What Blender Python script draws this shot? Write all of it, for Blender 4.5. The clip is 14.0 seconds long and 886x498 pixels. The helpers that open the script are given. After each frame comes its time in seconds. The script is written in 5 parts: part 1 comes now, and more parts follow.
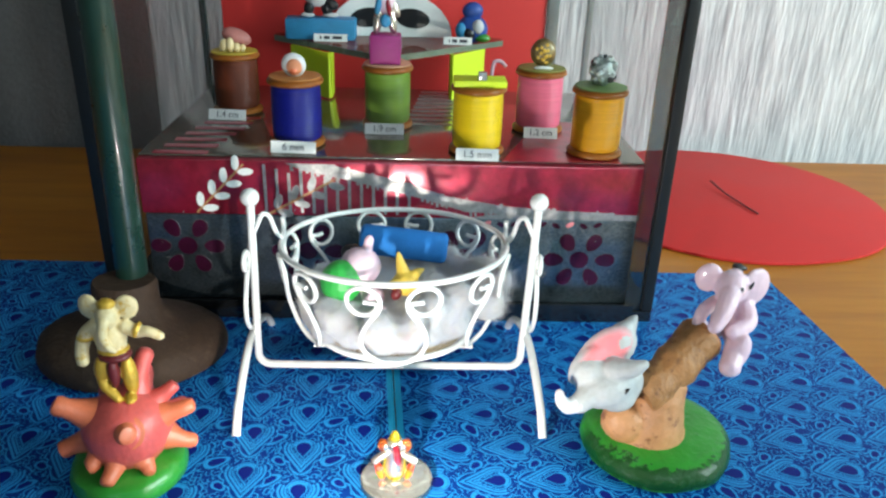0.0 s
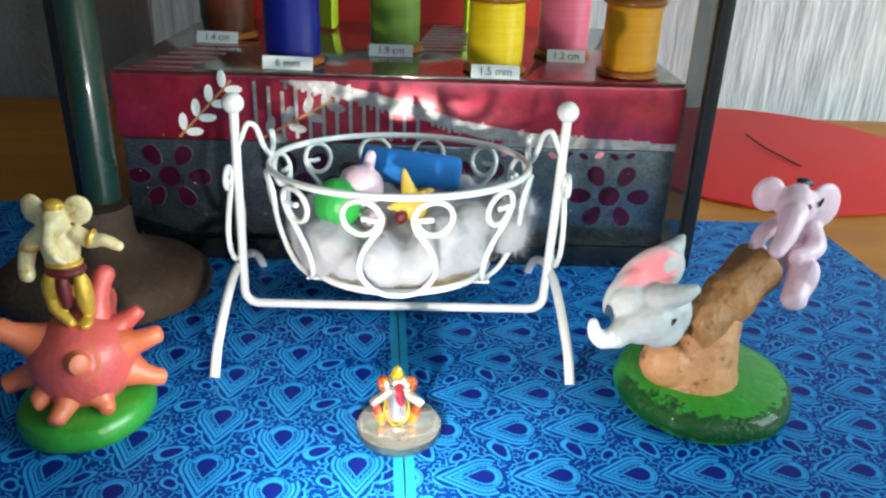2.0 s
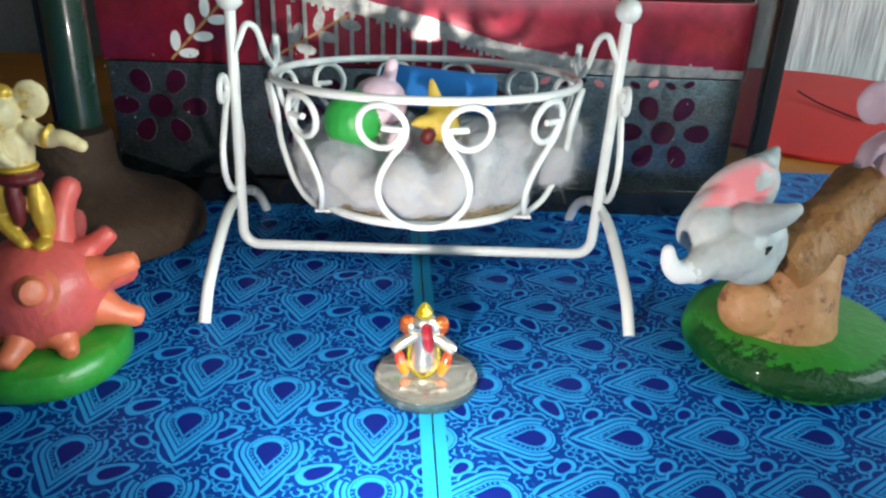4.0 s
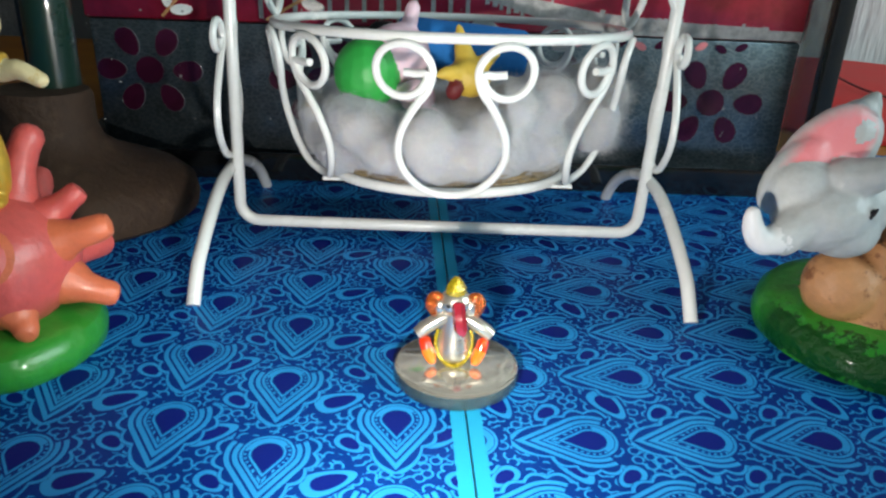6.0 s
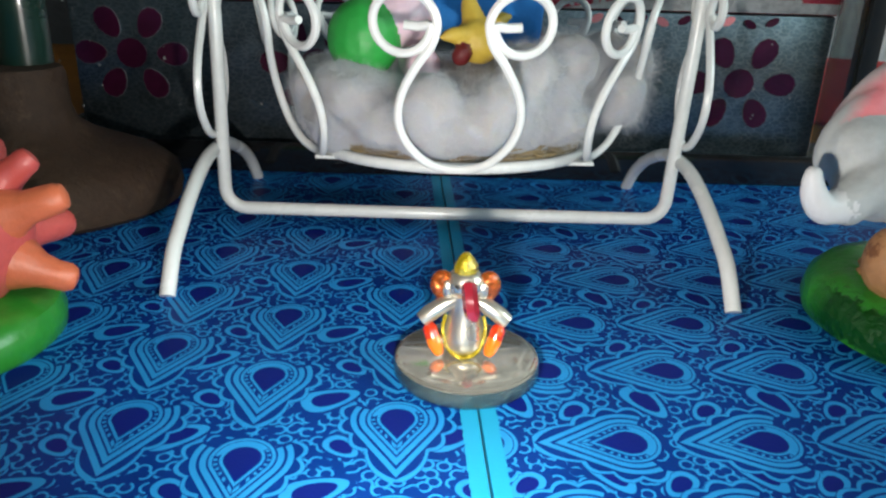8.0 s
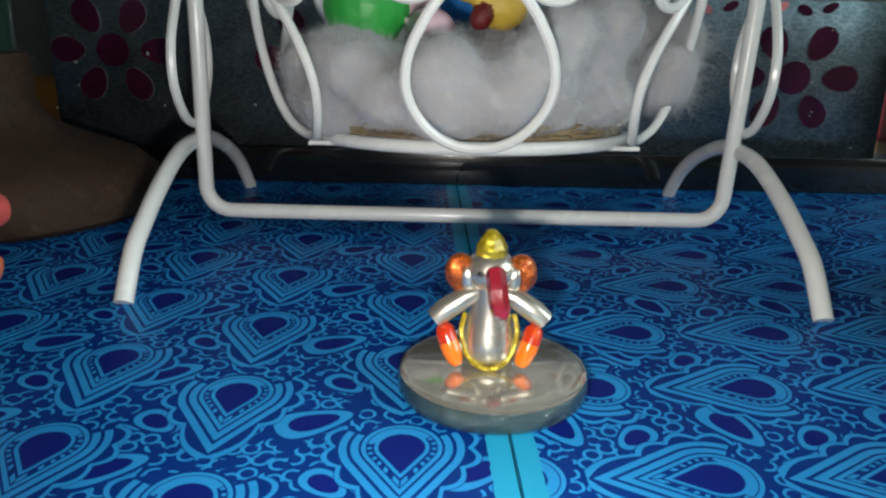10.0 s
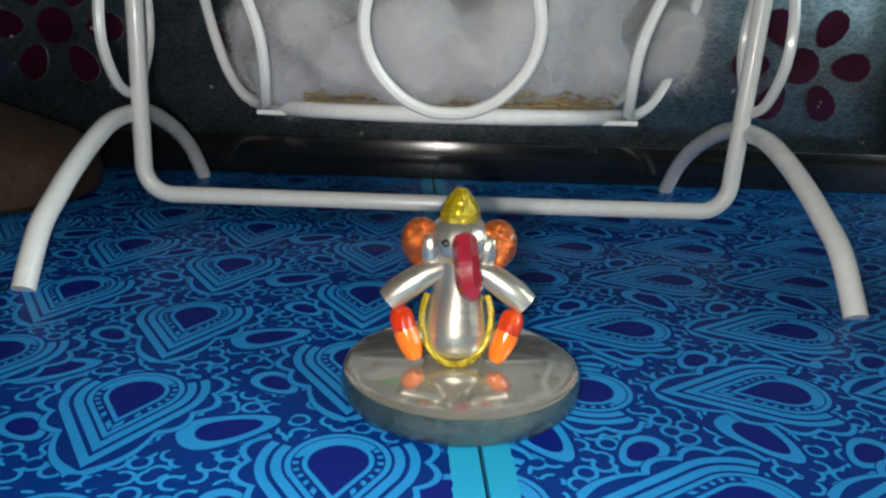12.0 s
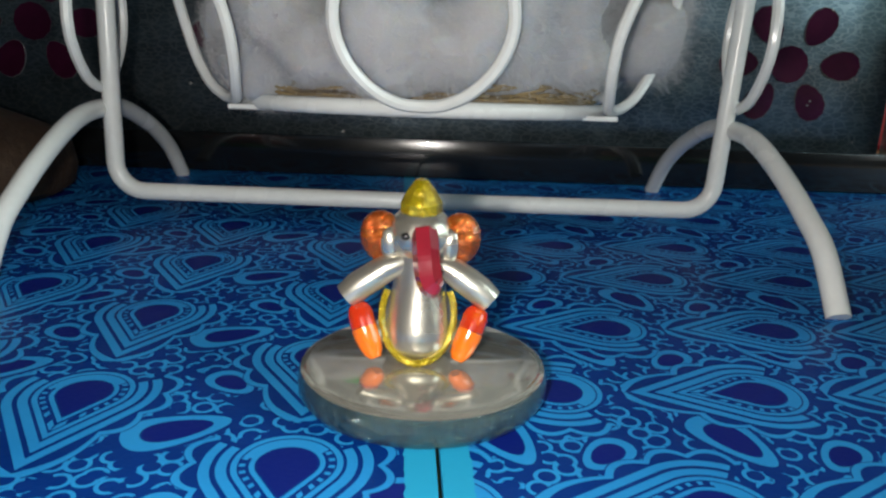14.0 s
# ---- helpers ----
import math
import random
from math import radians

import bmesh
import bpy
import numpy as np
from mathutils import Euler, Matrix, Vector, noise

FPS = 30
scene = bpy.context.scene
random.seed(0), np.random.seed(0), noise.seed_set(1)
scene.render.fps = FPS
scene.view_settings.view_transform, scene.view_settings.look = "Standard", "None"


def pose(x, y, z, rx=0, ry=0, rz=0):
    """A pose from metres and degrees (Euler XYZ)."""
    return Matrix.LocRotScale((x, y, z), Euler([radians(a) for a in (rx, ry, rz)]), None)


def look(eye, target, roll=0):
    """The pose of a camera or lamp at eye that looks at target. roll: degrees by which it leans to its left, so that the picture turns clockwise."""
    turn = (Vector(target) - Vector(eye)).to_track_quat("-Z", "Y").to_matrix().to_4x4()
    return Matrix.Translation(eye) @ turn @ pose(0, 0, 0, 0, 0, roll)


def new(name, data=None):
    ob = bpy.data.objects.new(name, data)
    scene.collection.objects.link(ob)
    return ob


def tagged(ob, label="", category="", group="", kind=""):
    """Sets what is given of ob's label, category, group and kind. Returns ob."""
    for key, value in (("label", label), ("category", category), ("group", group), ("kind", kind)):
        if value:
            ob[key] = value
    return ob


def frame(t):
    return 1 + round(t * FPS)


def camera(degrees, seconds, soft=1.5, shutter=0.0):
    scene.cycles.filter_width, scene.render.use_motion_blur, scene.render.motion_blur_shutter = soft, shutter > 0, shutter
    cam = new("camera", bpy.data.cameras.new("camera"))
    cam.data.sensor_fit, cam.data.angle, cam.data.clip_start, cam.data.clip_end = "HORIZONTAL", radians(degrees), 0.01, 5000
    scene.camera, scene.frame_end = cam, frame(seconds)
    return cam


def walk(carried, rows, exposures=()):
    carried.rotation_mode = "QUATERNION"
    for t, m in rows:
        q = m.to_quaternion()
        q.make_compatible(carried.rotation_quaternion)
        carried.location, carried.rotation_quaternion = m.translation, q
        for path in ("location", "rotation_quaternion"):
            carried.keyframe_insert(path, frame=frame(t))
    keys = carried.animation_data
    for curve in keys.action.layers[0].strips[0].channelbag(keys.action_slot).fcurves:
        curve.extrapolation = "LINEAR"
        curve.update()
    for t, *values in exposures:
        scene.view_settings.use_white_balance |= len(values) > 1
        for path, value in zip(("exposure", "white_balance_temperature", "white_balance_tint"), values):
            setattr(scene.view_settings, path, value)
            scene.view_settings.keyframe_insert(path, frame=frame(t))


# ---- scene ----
cam = camera(60.0, 14.0, soft=2.4)
PATH = [
    (0, (0.00780, 0.05771, 0.17741), (0.0815, 1.8747, -0.6551), 1.91),
    (0.5, (0.00825, 0.06277, 0.16814), (0.0722, 1.8763, -0.6726), 1.81),
    (1, (0.00954, 0.07048, 0.15750), (0.0405, 1.8777, -0.6987), 1.35),
    (1.5, (0.01056, 0.07579, 0.14850), (0.0474, 1.8837, -0.7060), 1.81),
    (2, (0.00960, 0.08196, 0.13785), (0.0521, 1.8969, -0.7014), 1.94),
    (2.5, (0.00940, 0.08893, 0.12999), (0.0343, 1.9035, -0.7108), 1.88),
    (3, (0.00694, 0.09877, 0.11781), (0.0268, 1.9120, -0.7259), 2.14),
    (3.2, (0.00619, 0.10188, 0.11389), (0.0261, 1.9142, -0.7317), 2.05),
    (5.3, (-0.00109, 0.12238, 0.08928), (0.0017, 1.9410, -0.7429), 2.06),
    (5.5, (-0.00297, 0.12597, 0.08625), (-0.0016, 1.9464, -0.7419), 2.04),
    (6, (-0.00093, 0.13207, 0.08318), (0.0081, 1.9556, -0.7382), 2.14),
    (6.5, (-0.00187, 0.13683, 0.07856), (0.0029, 1.9595, -0.7447), 2.09),
    (7, (-0.00306, 0.13936, 0.07522), (-0.0043, 1.9725, -0.7245), 1.97),
    (7.5, (-0.00272, 0.14233, 0.07267), (-0.0063, 1.9941, -0.6828), 1.75),
    (8, (-0.00094, 0.14704, 0.06740), (-0.0077, 1.9948, -0.6980), 1.56),
    (8.5, (-0.00060, 0.15224, 0.06239), (-0.0052, 2.0021, -0.6978), 1.66),
    (8.7, (0.00004, 0.15336, 0.06210), (-0.0219, 2.0089, -0.6839), 1.19),
    (10.8, (-0.00187, 0.18213, 0.03575), (-0.0568, 2.0878, -0.5689), 1.01),
    (11, (0.00053, 0.18416, 0.03413), (-0.0396, 2.0878, -0.5780), 1.50),
    (11.5, (0.00146, 0.18439, 0.03488), (-0.0234, 2.0928, -0.5629), 1.78),
    (12, (0.00144, 0.18568, 0.03620), (-0.0143, 2.1030, -0.5328), 1.77),
    (12.5, (0.00115, 0.18949, 0.03404), (-0.0116, 2.1055, -0.5392), 2.17),
    (13, (0.00162, 0.19095, 0.03342), (-0.0014, 2.1102, -0.5292), 2.29),
    (13.5, (0.00234, 0.19027, 0.03406), (-0.0070, 2.1097, -0.5277), 1.96),
    (14, (0.00499, 0.18829, 0.03457), (-0.0068, 2.1086, -0.5241), 1.95),
]
EXPOSURES = [(0, 0.54), (3.2, 0.12), (5.3, -0.30), (8.7, -0.70), (10.8, -1.18), (14.0, -1.14)]
walk(cam, [(t, look(eye, target, roll)) for t, eye, target, roll in PATH], EXPOSURES)

# ---------------------------------------------------------------- light
world = bpy.data.worlds.new("world")
scene.world = world
world.use_nodes = True
wn = world.node_tree.nodes
sky = wn.new("ShaderNodeTexSky")
sky.sky_type, sky.sun_disc = "NISHITA", False
sky.sun_elevation, sky.sun_rotation = radians(35), radians(120)
wn["Background"].inputs["Strength"].default_value = 0.1
world.node_tree.links.new(sky.outputs[0], wn["Background"].inputs["Color"])


def area_lamp(name, m, w, h, watts, colour):
    d = bpy.data.lights.new(name, "AREA")
    d.shape, d.size, d.size_y, d.energy, d.color = "RECTANGLE", w, h, watts, colour
    ob = new(name, d)
    ob.matrix_world = m
    return ob


# daylight that enters by the window in the right-hand wall and by the one behind the viewer
area_lamp("window_daylight", look((0.93, 0.00, 0.40), (0.05, 0.38, 0.0)), 0.6, 0.45, 7.7, (0.755, 0.985, 1.0))
area_lamp("rear_window_daylight", look((0.45, -1.12, 0.75), (0.0, 0.4, 0.0)), 1.1, 0.8, 3.2, (0.80, 0.99, 1.0))
# the small white torch that the exhibit is filmed with
torch_data = bpy.data.lights.new("torch", "SPOT")
torch_data.energy, torch_data.shadow_soft_size, torch_data.color = 0.74, 0.0024, (1.0, 0.95, 0.88)
torch = new("torch", torch_data)
torch_data.spot_size, torch_data.spot_blend = radians(128), 1.0
torch.matrix_world = look((-0.003, 0.185, 0.033), (0.006, 0.300, 0.013))


from mathutils.bvhtree import BVHTree


# ---------------------------------------------------------------- node helpers
class Tree:
    """Short-hand for a material's nodes."""

    def __init__(self, name):
        self.mat = bpy.data.materials.new(name)
        self.mat.use_nodes = True
        self.t = self.mat.node_tree
        self.bsdf = self.t.nodes["Principled BSDF"]
        self.out = self.t.nodes["Material Output"]

    def put(self, sock, v):
        if v is None:
            return
        if isinstance(v, bpy.types.NodeSocket):
            self.t.links.new(v, sock)
        else:
            sock.default_value = v

    def m(self, op, a, b=None, c=None):
        n = self.t.nodes.new("ShaderNodeMath")
        n.operation = op
        for i, v in enumerate((a, b, c)):
            self.put(n.inputs[i], v)
        return n.outputs[0]

    def coords(self, kind="Object"):
        return self.t.nodes.new("ShaderNodeTexCoord").outputs[kind]

    def mapped(self, v, scale):
        n = self.t.nodes.new("ShaderNodeMapping")
        self.put(n.inputs["Vector"], v)
        n.inputs["Scale"].default_value = scale
        return n.outputs[0]

    def noise(self, v, scale, detail=4.0, rough=0.6):
        n = self.t.nodes.new("ShaderNodeTexNoise")
        self.put(n.inputs["Vector"], v)
        n.inputs["Scale"].default_value, n.inputs["Detail"].default_value = scale, detail
        n.inputs["Roughness"].default_value = rough
        return n.outputs["Fac"]

    def mix(self, f, a, b):
        n = self.t.nodes.new("ShaderNodeMix")
        n.data_type = "RGBA"
        self.put(n.inputs[0], f)
        self.put(n.inputs[6], a if isinstance(a, bpy.types.NodeSocket) else (*a, 1))
        self.put(n.inputs[7], b if isinstance(b, bpy.types.NodeSocket) else (*b, 1))
        return n.outputs[2]

    def ramp(self, f, lo, hi):
        n = self.t.nodes.new("ShaderNodeMapRange")
        self.put(n.inputs[0], f)
        n.inputs[1].default_value, n.inputs[2].default_value = lo, hi
        return n.outputs[0]

    def bump(self, h, strength, dist):
        n = self.t.nodes.new("ShaderNodeBump")
        n.inputs["Strength"].default_value, n.inputs["Distance"].default_value = strength, dist
        self.put(n.inputs["Height"], h)
        self.put(self.bsdf.inputs["Normal"], n.outputs[0])


def tint(c, k):
    return tuple(min(1.0, max(0.0, v * k)) for v in c)


def plain(name, c, rough=0.5, metal=0.0, grain=900.0, vary=0.18, bump=0.25, depth=0.0003, coat=0.0, sss=0.0, big=90.0, worn=None, spot=None, band=None, clear=0.0):
    """A painted, moulded or natural surface: colour varied at two scales, fine relief, uneven gloss."""
    t = Tree(name)
    v = t.coords()
    fine, broad = t.noise(v, grain), t.noise(v, big, 3.0)
    f = t.m("MULTIPLY", t.m("ADD", fine, broad), 0.5)
    col = t.mix(t.ramp(f, 0.32, 0.68), tint(c, 1 - vary), tint(c, 1 + vary))
    if worn:
        col = t.mix(t.ramp(t.noise(v, big * 2.3, 5.0, 0.7), 0.56, 0.64), col, worn)
    if spot:
        # a soft brushed patch of a second paint: centre, half sizes along and across, slant, colour
        (sx, sz), (la, lb), ang, paint = spot
        sep = t.t.nodes.new("ShaderNodeSeparateXYZ")
        t.put(sep.inputs[0], v)
        a, b = t.m("SUBTRACT", sep.outputs[0], sx), t.m("SUBTRACT", sep.outputs[2], sz)
        u = t.m("ADD", t.m("MULTIPLY", a, math.sin(ang)), t.m("MULTIPLY", b, math.cos(ang)))
        w = t.m("SUBTRACT", t.m("MULTIPLY", a, math.cos(ang)), t.m("MULTIPLY", b, math.sin(ang)))
        d = t.m("ADD", t.m("POWER", t.m("ABSOLUTE", t.m("DIVIDE", u, la)), 2.0), t.m("POWER", t.m("ABSOLUTE", t.m("DIVIDE", w, lb)), 2.0))
        col = t.mix(t.ramp(t.m("ADD", d, t.m("MULTIPLY", fine, 0.4)), 1.45, 0.85), col, paint)
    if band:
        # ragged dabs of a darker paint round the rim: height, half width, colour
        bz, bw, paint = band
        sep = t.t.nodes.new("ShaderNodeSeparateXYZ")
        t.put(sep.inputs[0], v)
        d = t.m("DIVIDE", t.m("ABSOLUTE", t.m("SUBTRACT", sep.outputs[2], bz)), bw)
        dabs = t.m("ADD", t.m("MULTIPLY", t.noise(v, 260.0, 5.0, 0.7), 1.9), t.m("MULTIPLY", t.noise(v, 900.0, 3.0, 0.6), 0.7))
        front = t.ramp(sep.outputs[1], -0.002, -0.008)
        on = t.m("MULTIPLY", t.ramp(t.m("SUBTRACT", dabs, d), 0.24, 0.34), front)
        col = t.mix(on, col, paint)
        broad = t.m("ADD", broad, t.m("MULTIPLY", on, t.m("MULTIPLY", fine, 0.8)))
    t.put(t.bsdf.inputs["Base Color"], col)
    t.put(t.bsdf.inputs["Roughness"], t.m("ADD", rough - 0.06, t.m("MULTIPLY", broad, 0.14)))
    t.bsdf.inputs["Metallic"].default_value = metal
    t.bsdf.inputs["Coat Weight"].default_value = coat
    t.bsdf.inputs["Transmission Weight"].default_value = clear
    if sss:
        t.bsdf.inputs["Subsurface Weight"].default_value = sss
        t.bsdf.inputs["Subsurface Radius"].default_value = (0.004, 0.003, 0.002)
        t.bsdf.inputs["Subsurface Scale"].default_value = 0.5 if sss < 0.3 else 1.6
    t.bump(t.m("ADD", fine, t.m("MULTIPLY", broad, 2.0)), bump, depth)
    return t.mat


def pane_glass(name, c, rough=0.0, least=0.025):
    """Thin clear sheet: see-through, with a real reflection that grows at grazing angles."""
    t = Tree(name)
    n = t.t.nodes
    tr, gl, mx, fr = n.new("ShaderNodeBsdfTransparent"), n.new("ShaderNodeBsdfGlossy"), n.new("ShaderNodeMixShader"), n.new("ShaderNodeLayerWeight")
    tr.inputs[0].default_value = (*c, 1)
    gl.inputs["Roughness"].default_value = rough
    fr.inputs[0].default_value = 0.5
    t.put(mx.inputs[0], t.m("ADD", least, t.m("MULTIPLY", t.m("POWER", fr.outputs["Facing"], 5.0), 0.55)))
    t.t.links.new(tr.outputs[0], mx.inputs[1])
    t.t.links.new(gl.outputs[0], mx.inputs[2])
    t.t.links.new(mx.outputs[0], t.out.inputs[0])
    return t.mat


def printed_sheet(name, turned, origin, period):
    """Printed paper: rows of leaf drops with nested outlines, small leaves and scallops, in blues. turned: the drops lie sideways."""
    t = Tree(name)
    m = t.m
    v = t.coords()
    sep = t.t.nodes.new("ShaderNodeSeparateXYZ")
    t.put(sep.inputs[0], v)
    x, y = sep.outputs[0], sep.outputs[1]
    if turned:
        p, q = m("SUBTRACT", m("MULTIPLY", x, 0.05), y), m("ADD", x, m("MULTIPLY", y, 0.04))
    else:
        p, q = m("ADD", x, m("MULTIPLY", y, 0.05)), m("SUBTRACT", y, m("MULTIPLY", x, 0.04))
    P, Q = period

    def wrap(a, size):
        return m("SUBTRACT", a, m("MULTIPLY", m("ROUND", m("DIVIDE", a, size)), size))

    def between(a, lo, hi):
        return m("MULTIPLY", m("GREATER_THAN", a, lo), m("LESS_THAN", a, hi))

    vor = t.t.nodes.new("ShaderNodeTexVoronoi")
    vor.voronoi_dimensions, vor.inputs["Scale"].default_value, vor.inputs["Randomness"].default_value = "2D", 470.0, 0.9
    t.put(vor.inputs["Vector"], v)
    d = vor.outputs["Distance"]
    light = m("MULTIPLY", between(d, 0.34, 0.52), m("GREATER_THAN", t.noise(v, 330.0, 1.0), 0.42))
    eye = m("MULTIPLY", light, 0.0)
    for dp, dq in ((0.0, 0.0), (-P * 0.465, Q * 0.445)):
        for ou, ov, ang, lu, lv in ((-0.0104, 0.0052, 0.42, 0.0047, 0.0025), (-0.0078, -0.0068, -0.75, 0.0030, 0.0019)):
            a = wrap(m("SUBTRACT", p, origin[0] + dp + ou), P)
            b = wrap(m("SUBTRACT", q, origin[1] + dq + ov), Q)
            u = m("ADD", m("MULTIPLY", a, math.cos(ang)), m("MULTIPLY", b, math.sin(ang)))
            w = m("SUBTRACT", m("MULTIPLY", b, math.cos(ang)), m("MULTIPLY", a, math.sin(ang)))
            w = m("MULTIPLY", w, m("ADD", 1.0, m("MULTIPLY", u, 90.0)))
            e = m("SQRT", m("ADD", m("POWER", m("DIVIDE", m("ABSOLUTE", u), lu), 2.0), m("POWER", m("DIVIDE", m("ABSOLUTE", w), lv), 2.0)))
            inside = m("LESS_THAN", e, 1.2)
            light = m("ADD", m("MULTIPLY", light, m("SUBTRACT", 1.0, inside)), between(e, 0.66, 1.0))
            eye = m("ADD", m("MULTIPLY", eye, m("SUBTRACT", 1.0, inside)), m("LESS_THAN", e, 0.62))
    T, R = 1.9, 0.0073
    phi0 = math.acos(1 / T)
    for dp, dq in ((0.0, 0.0), (-P * 0.465, Q * 0.445)):
        a = wrap(m("SUBTRACT", p, origin[0] + dp), P)
        b = m("SUBTRACT", wrap(m("SUBTRACT", q, origin[1] + dq - 0.0036), Q), 0.0036)
        a1 = m("ABSOLUTE", a)
        phi = m("ARCTAN2", a1, m("MULTIPLY", b, -1.0))
        r = m("DIVIDE", m("SQRT", m("ADD", m("MULTIPLY", a, a), m("MULTIPLY", b, b))), R)
        L = m("MULTIPLY", r, m("COSINE", m("MAXIMUM", m("SUBTRACT", phi0, phi), 0.0)))
        edge = m("ADD", 1.04, m("MULTIPLY", m("ABSOLUTE", m("SINE", m("MULTIPLY", phi, 6.0))), 0.15))
        inside = m("MULTIPLY", m("LESS_THAN", L, m("ADD", edge, 0.06)), m("MAXIMUM", m("LESS_THAN", phi, 2.15), m("LESS_THAN", L, 0.68)))
        cup = m("LESS_THAN", phi, 2.05)
        crescent = m("MULTIPLY", between(L, 0.37, 0.53), m("GREATER_THAN", m("SUBTRACT", phi, m("MULTIPLY", a, 60.0)), 2.0))
        inner = m("MAXIMUM", m("MAXIMUM", between(L, 0.36, 0.42), between(L, 0.55, 0.62)), crescent)
        strokes = m("MULTIPLY", m("MAXIMUM", between(L, 0.66, 0.78), between(L, 0.84, 0.96)), cup)
        rings = m("MAXIMUM", inner, strokes)
        dots = m("MULTIPLY", between(L, 0.46, 0.53), m("GREATER_THAN", m("SINE", m("MULTIPLY", phi, 22.0)), 0.25))
        frill = m("LESS_THAN", m("ABSOLUTE", m("SUBTRACT", L, edge)), 0.045)
        on = m("MAXIMUM", m("MAXIMUM", rings, dots), frill)
        out = m("SUBTRACT", 1.0, inside)
        light = m("ADD", m("MULTIPLY", light, out), m("MULTIPLY", on, inside))
        eye = m("ADD", m("MULTIPLY", eye, out), m("LESS_THAN", L, 0.335))
        light = m("MULTIPLY", light, m("SUBTRACT", 1.0, m("MULTIPLY", eye, inside)))
    fade = t.noise(v, 60.0, 3.0)
    blue = t.mix(t.ramp(fade, 0.3, 0.7), (0.016, 0.236, 0.58), (0.026, 0.302, 0.68))
    navy = t.mix(t.ramp(fade, 0.3, 0.7), (0.001, 0.025, 0.17), (0.002, 0.038, 0.24))
    col = t.mix(m("MINIMUM", light, 1.0), navy, blue)
    col = t.mix(m("MINIMUM", eye, 1.0), col, (0.004, 0.014, 0.17))
    # plain turquoise margin along the joint of the two sheets
    off = m("SUBTRACT", x, m("SUBTRACT", 0.0207, m("MULTIPLY", y, 0.065)))
    ragged = m("ADD", m("ABSOLUTE", off), m("MULTIPLY", t.noise(v, 700.0, 2.0), 0.0007))
    col = t.mix(m("LESS_THAN", ragged, 0.0031), col, (0.020, 0.34, 0.58))
    t.put(t.bsdf.inputs["Base Color"], col)
    t.bsdf.inputs["Roughness"].default_value = 0.42
    t.bsdf.inputs["Specular IOR Level"].default_value = 0.10
    t.bump(t.noise(v, 1500.0, 4.0), 0.15, 0.0002)
    return t.mat


def foil(name, c, rough, crinkle=0.35, second=None, scale=160.0, metal=0.6):
    """Shiny printed foil with creases; second: a fine silver net printed over the colour."""
    t = Tree(name)
    v = t.coords()
    n1, n2 = t.noise(v, scale, 5.0, 0.65), t.noise(v, scale * 0.22, 3.0)
    col = t.mix(t.ramp(n1, 0.35, 0.65), tint(c, 0.75), tint(c, 1.2))
    if second:
        vor = t.t.nodes.new("ShaderNodeTexVoronoi")
        vor.feature, vor.inputs["Scale"].default_value = "DISTANCE_TO_EDGE", 420.0
        t.put(vor.inputs["Vector"], t.mapped(v, (1, 1, 2.2)))
        col = t.mix(t.m("MULTIPLY", t.m("LESS_THAN", vor.outputs["Distance"], 0.07), 0.3), col, second)
    t.put(t.bsdf.inputs["Base Color"], col)
    t.bsdf.inputs["Metallic"].default_value = metal
    t.bsdf.inputs["Coat Weight"].default_value = 0.7
    t.bsdf.inputs["Coat Roughness"].default_value = 0.10
    t.put(t.bsdf.inputs["Roughness"], t.m("ADD", rough, t.m("MULTIPLY", n1, 0.18)))
    t.bump(t.m("ADD", n1, t.m("MULTIPLY", n2, 2.0)), crinkle, 0.0004)
    return t.mat


def wood(name, light, dark, scale, along="x", rough=0.35):
    t = Tree(name)
    v = t.coords()
    s = (6.0, 60.0, 60.0) if along == "x" else (60.0, 60.0, 6.0)
    g = t.noise(t.mapped(v, s), scale, 6.0, 0.65)
    b = t.noise(v, 7.0, 3.0)
    f = t.m("ADD", t.m("MULTIPLY", g, 0.75), t.m("MULTIPLY", b, 0.25))
    t.put(t.bsdf.inputs["Base Color"], t.mix(t.ramp(f, 0.35, 0.65), dark, light))
    t.put(t.bsdf.inputs["Roughness"], t.m("ADD", rough - 0.1, t.m("MULTIPLY", b, 0.25)))
    t.bsdf.inputs["Specular IOR Level"].default_value = 0.3
    t.bump(g, 0.2, 0.0006)
    return t.mat


def thread(name, c):
    """Wound sewing thread: fine rings with a silky sheen."""
    t = Tree(name)
    v = t.coords()
    w = t.t.nodes.new("ShaderNodeTexWave")
    w.bands_direction = "Z"
    w.inputs["Scale"].default_value, w.inputs["Distortion"].default_value, w.inputs["Detail"].default_value = 560.0, 1.2, 2.0
    t.put(w.inputs["Vector"], v)
    n = t.noise(t.mapped(v, (20, 20, 700)), 1.0, 4.0)
    t.put(t.bsdf.inputs["Base Color"], t.mix(t.ramp(n, 0.3, 0.7), tint(c, 0.88), tint(c, 1.12)))
    t.bsdf.inputs["Roughness"].default_value = 0.36
    t.bsdf.inputs["Specular IOR Level"].default_value = 0.35
    t.bump(t.m("ADD", w.outputs["Fac"], n), 0.35, 0.0004)
    return t.mat


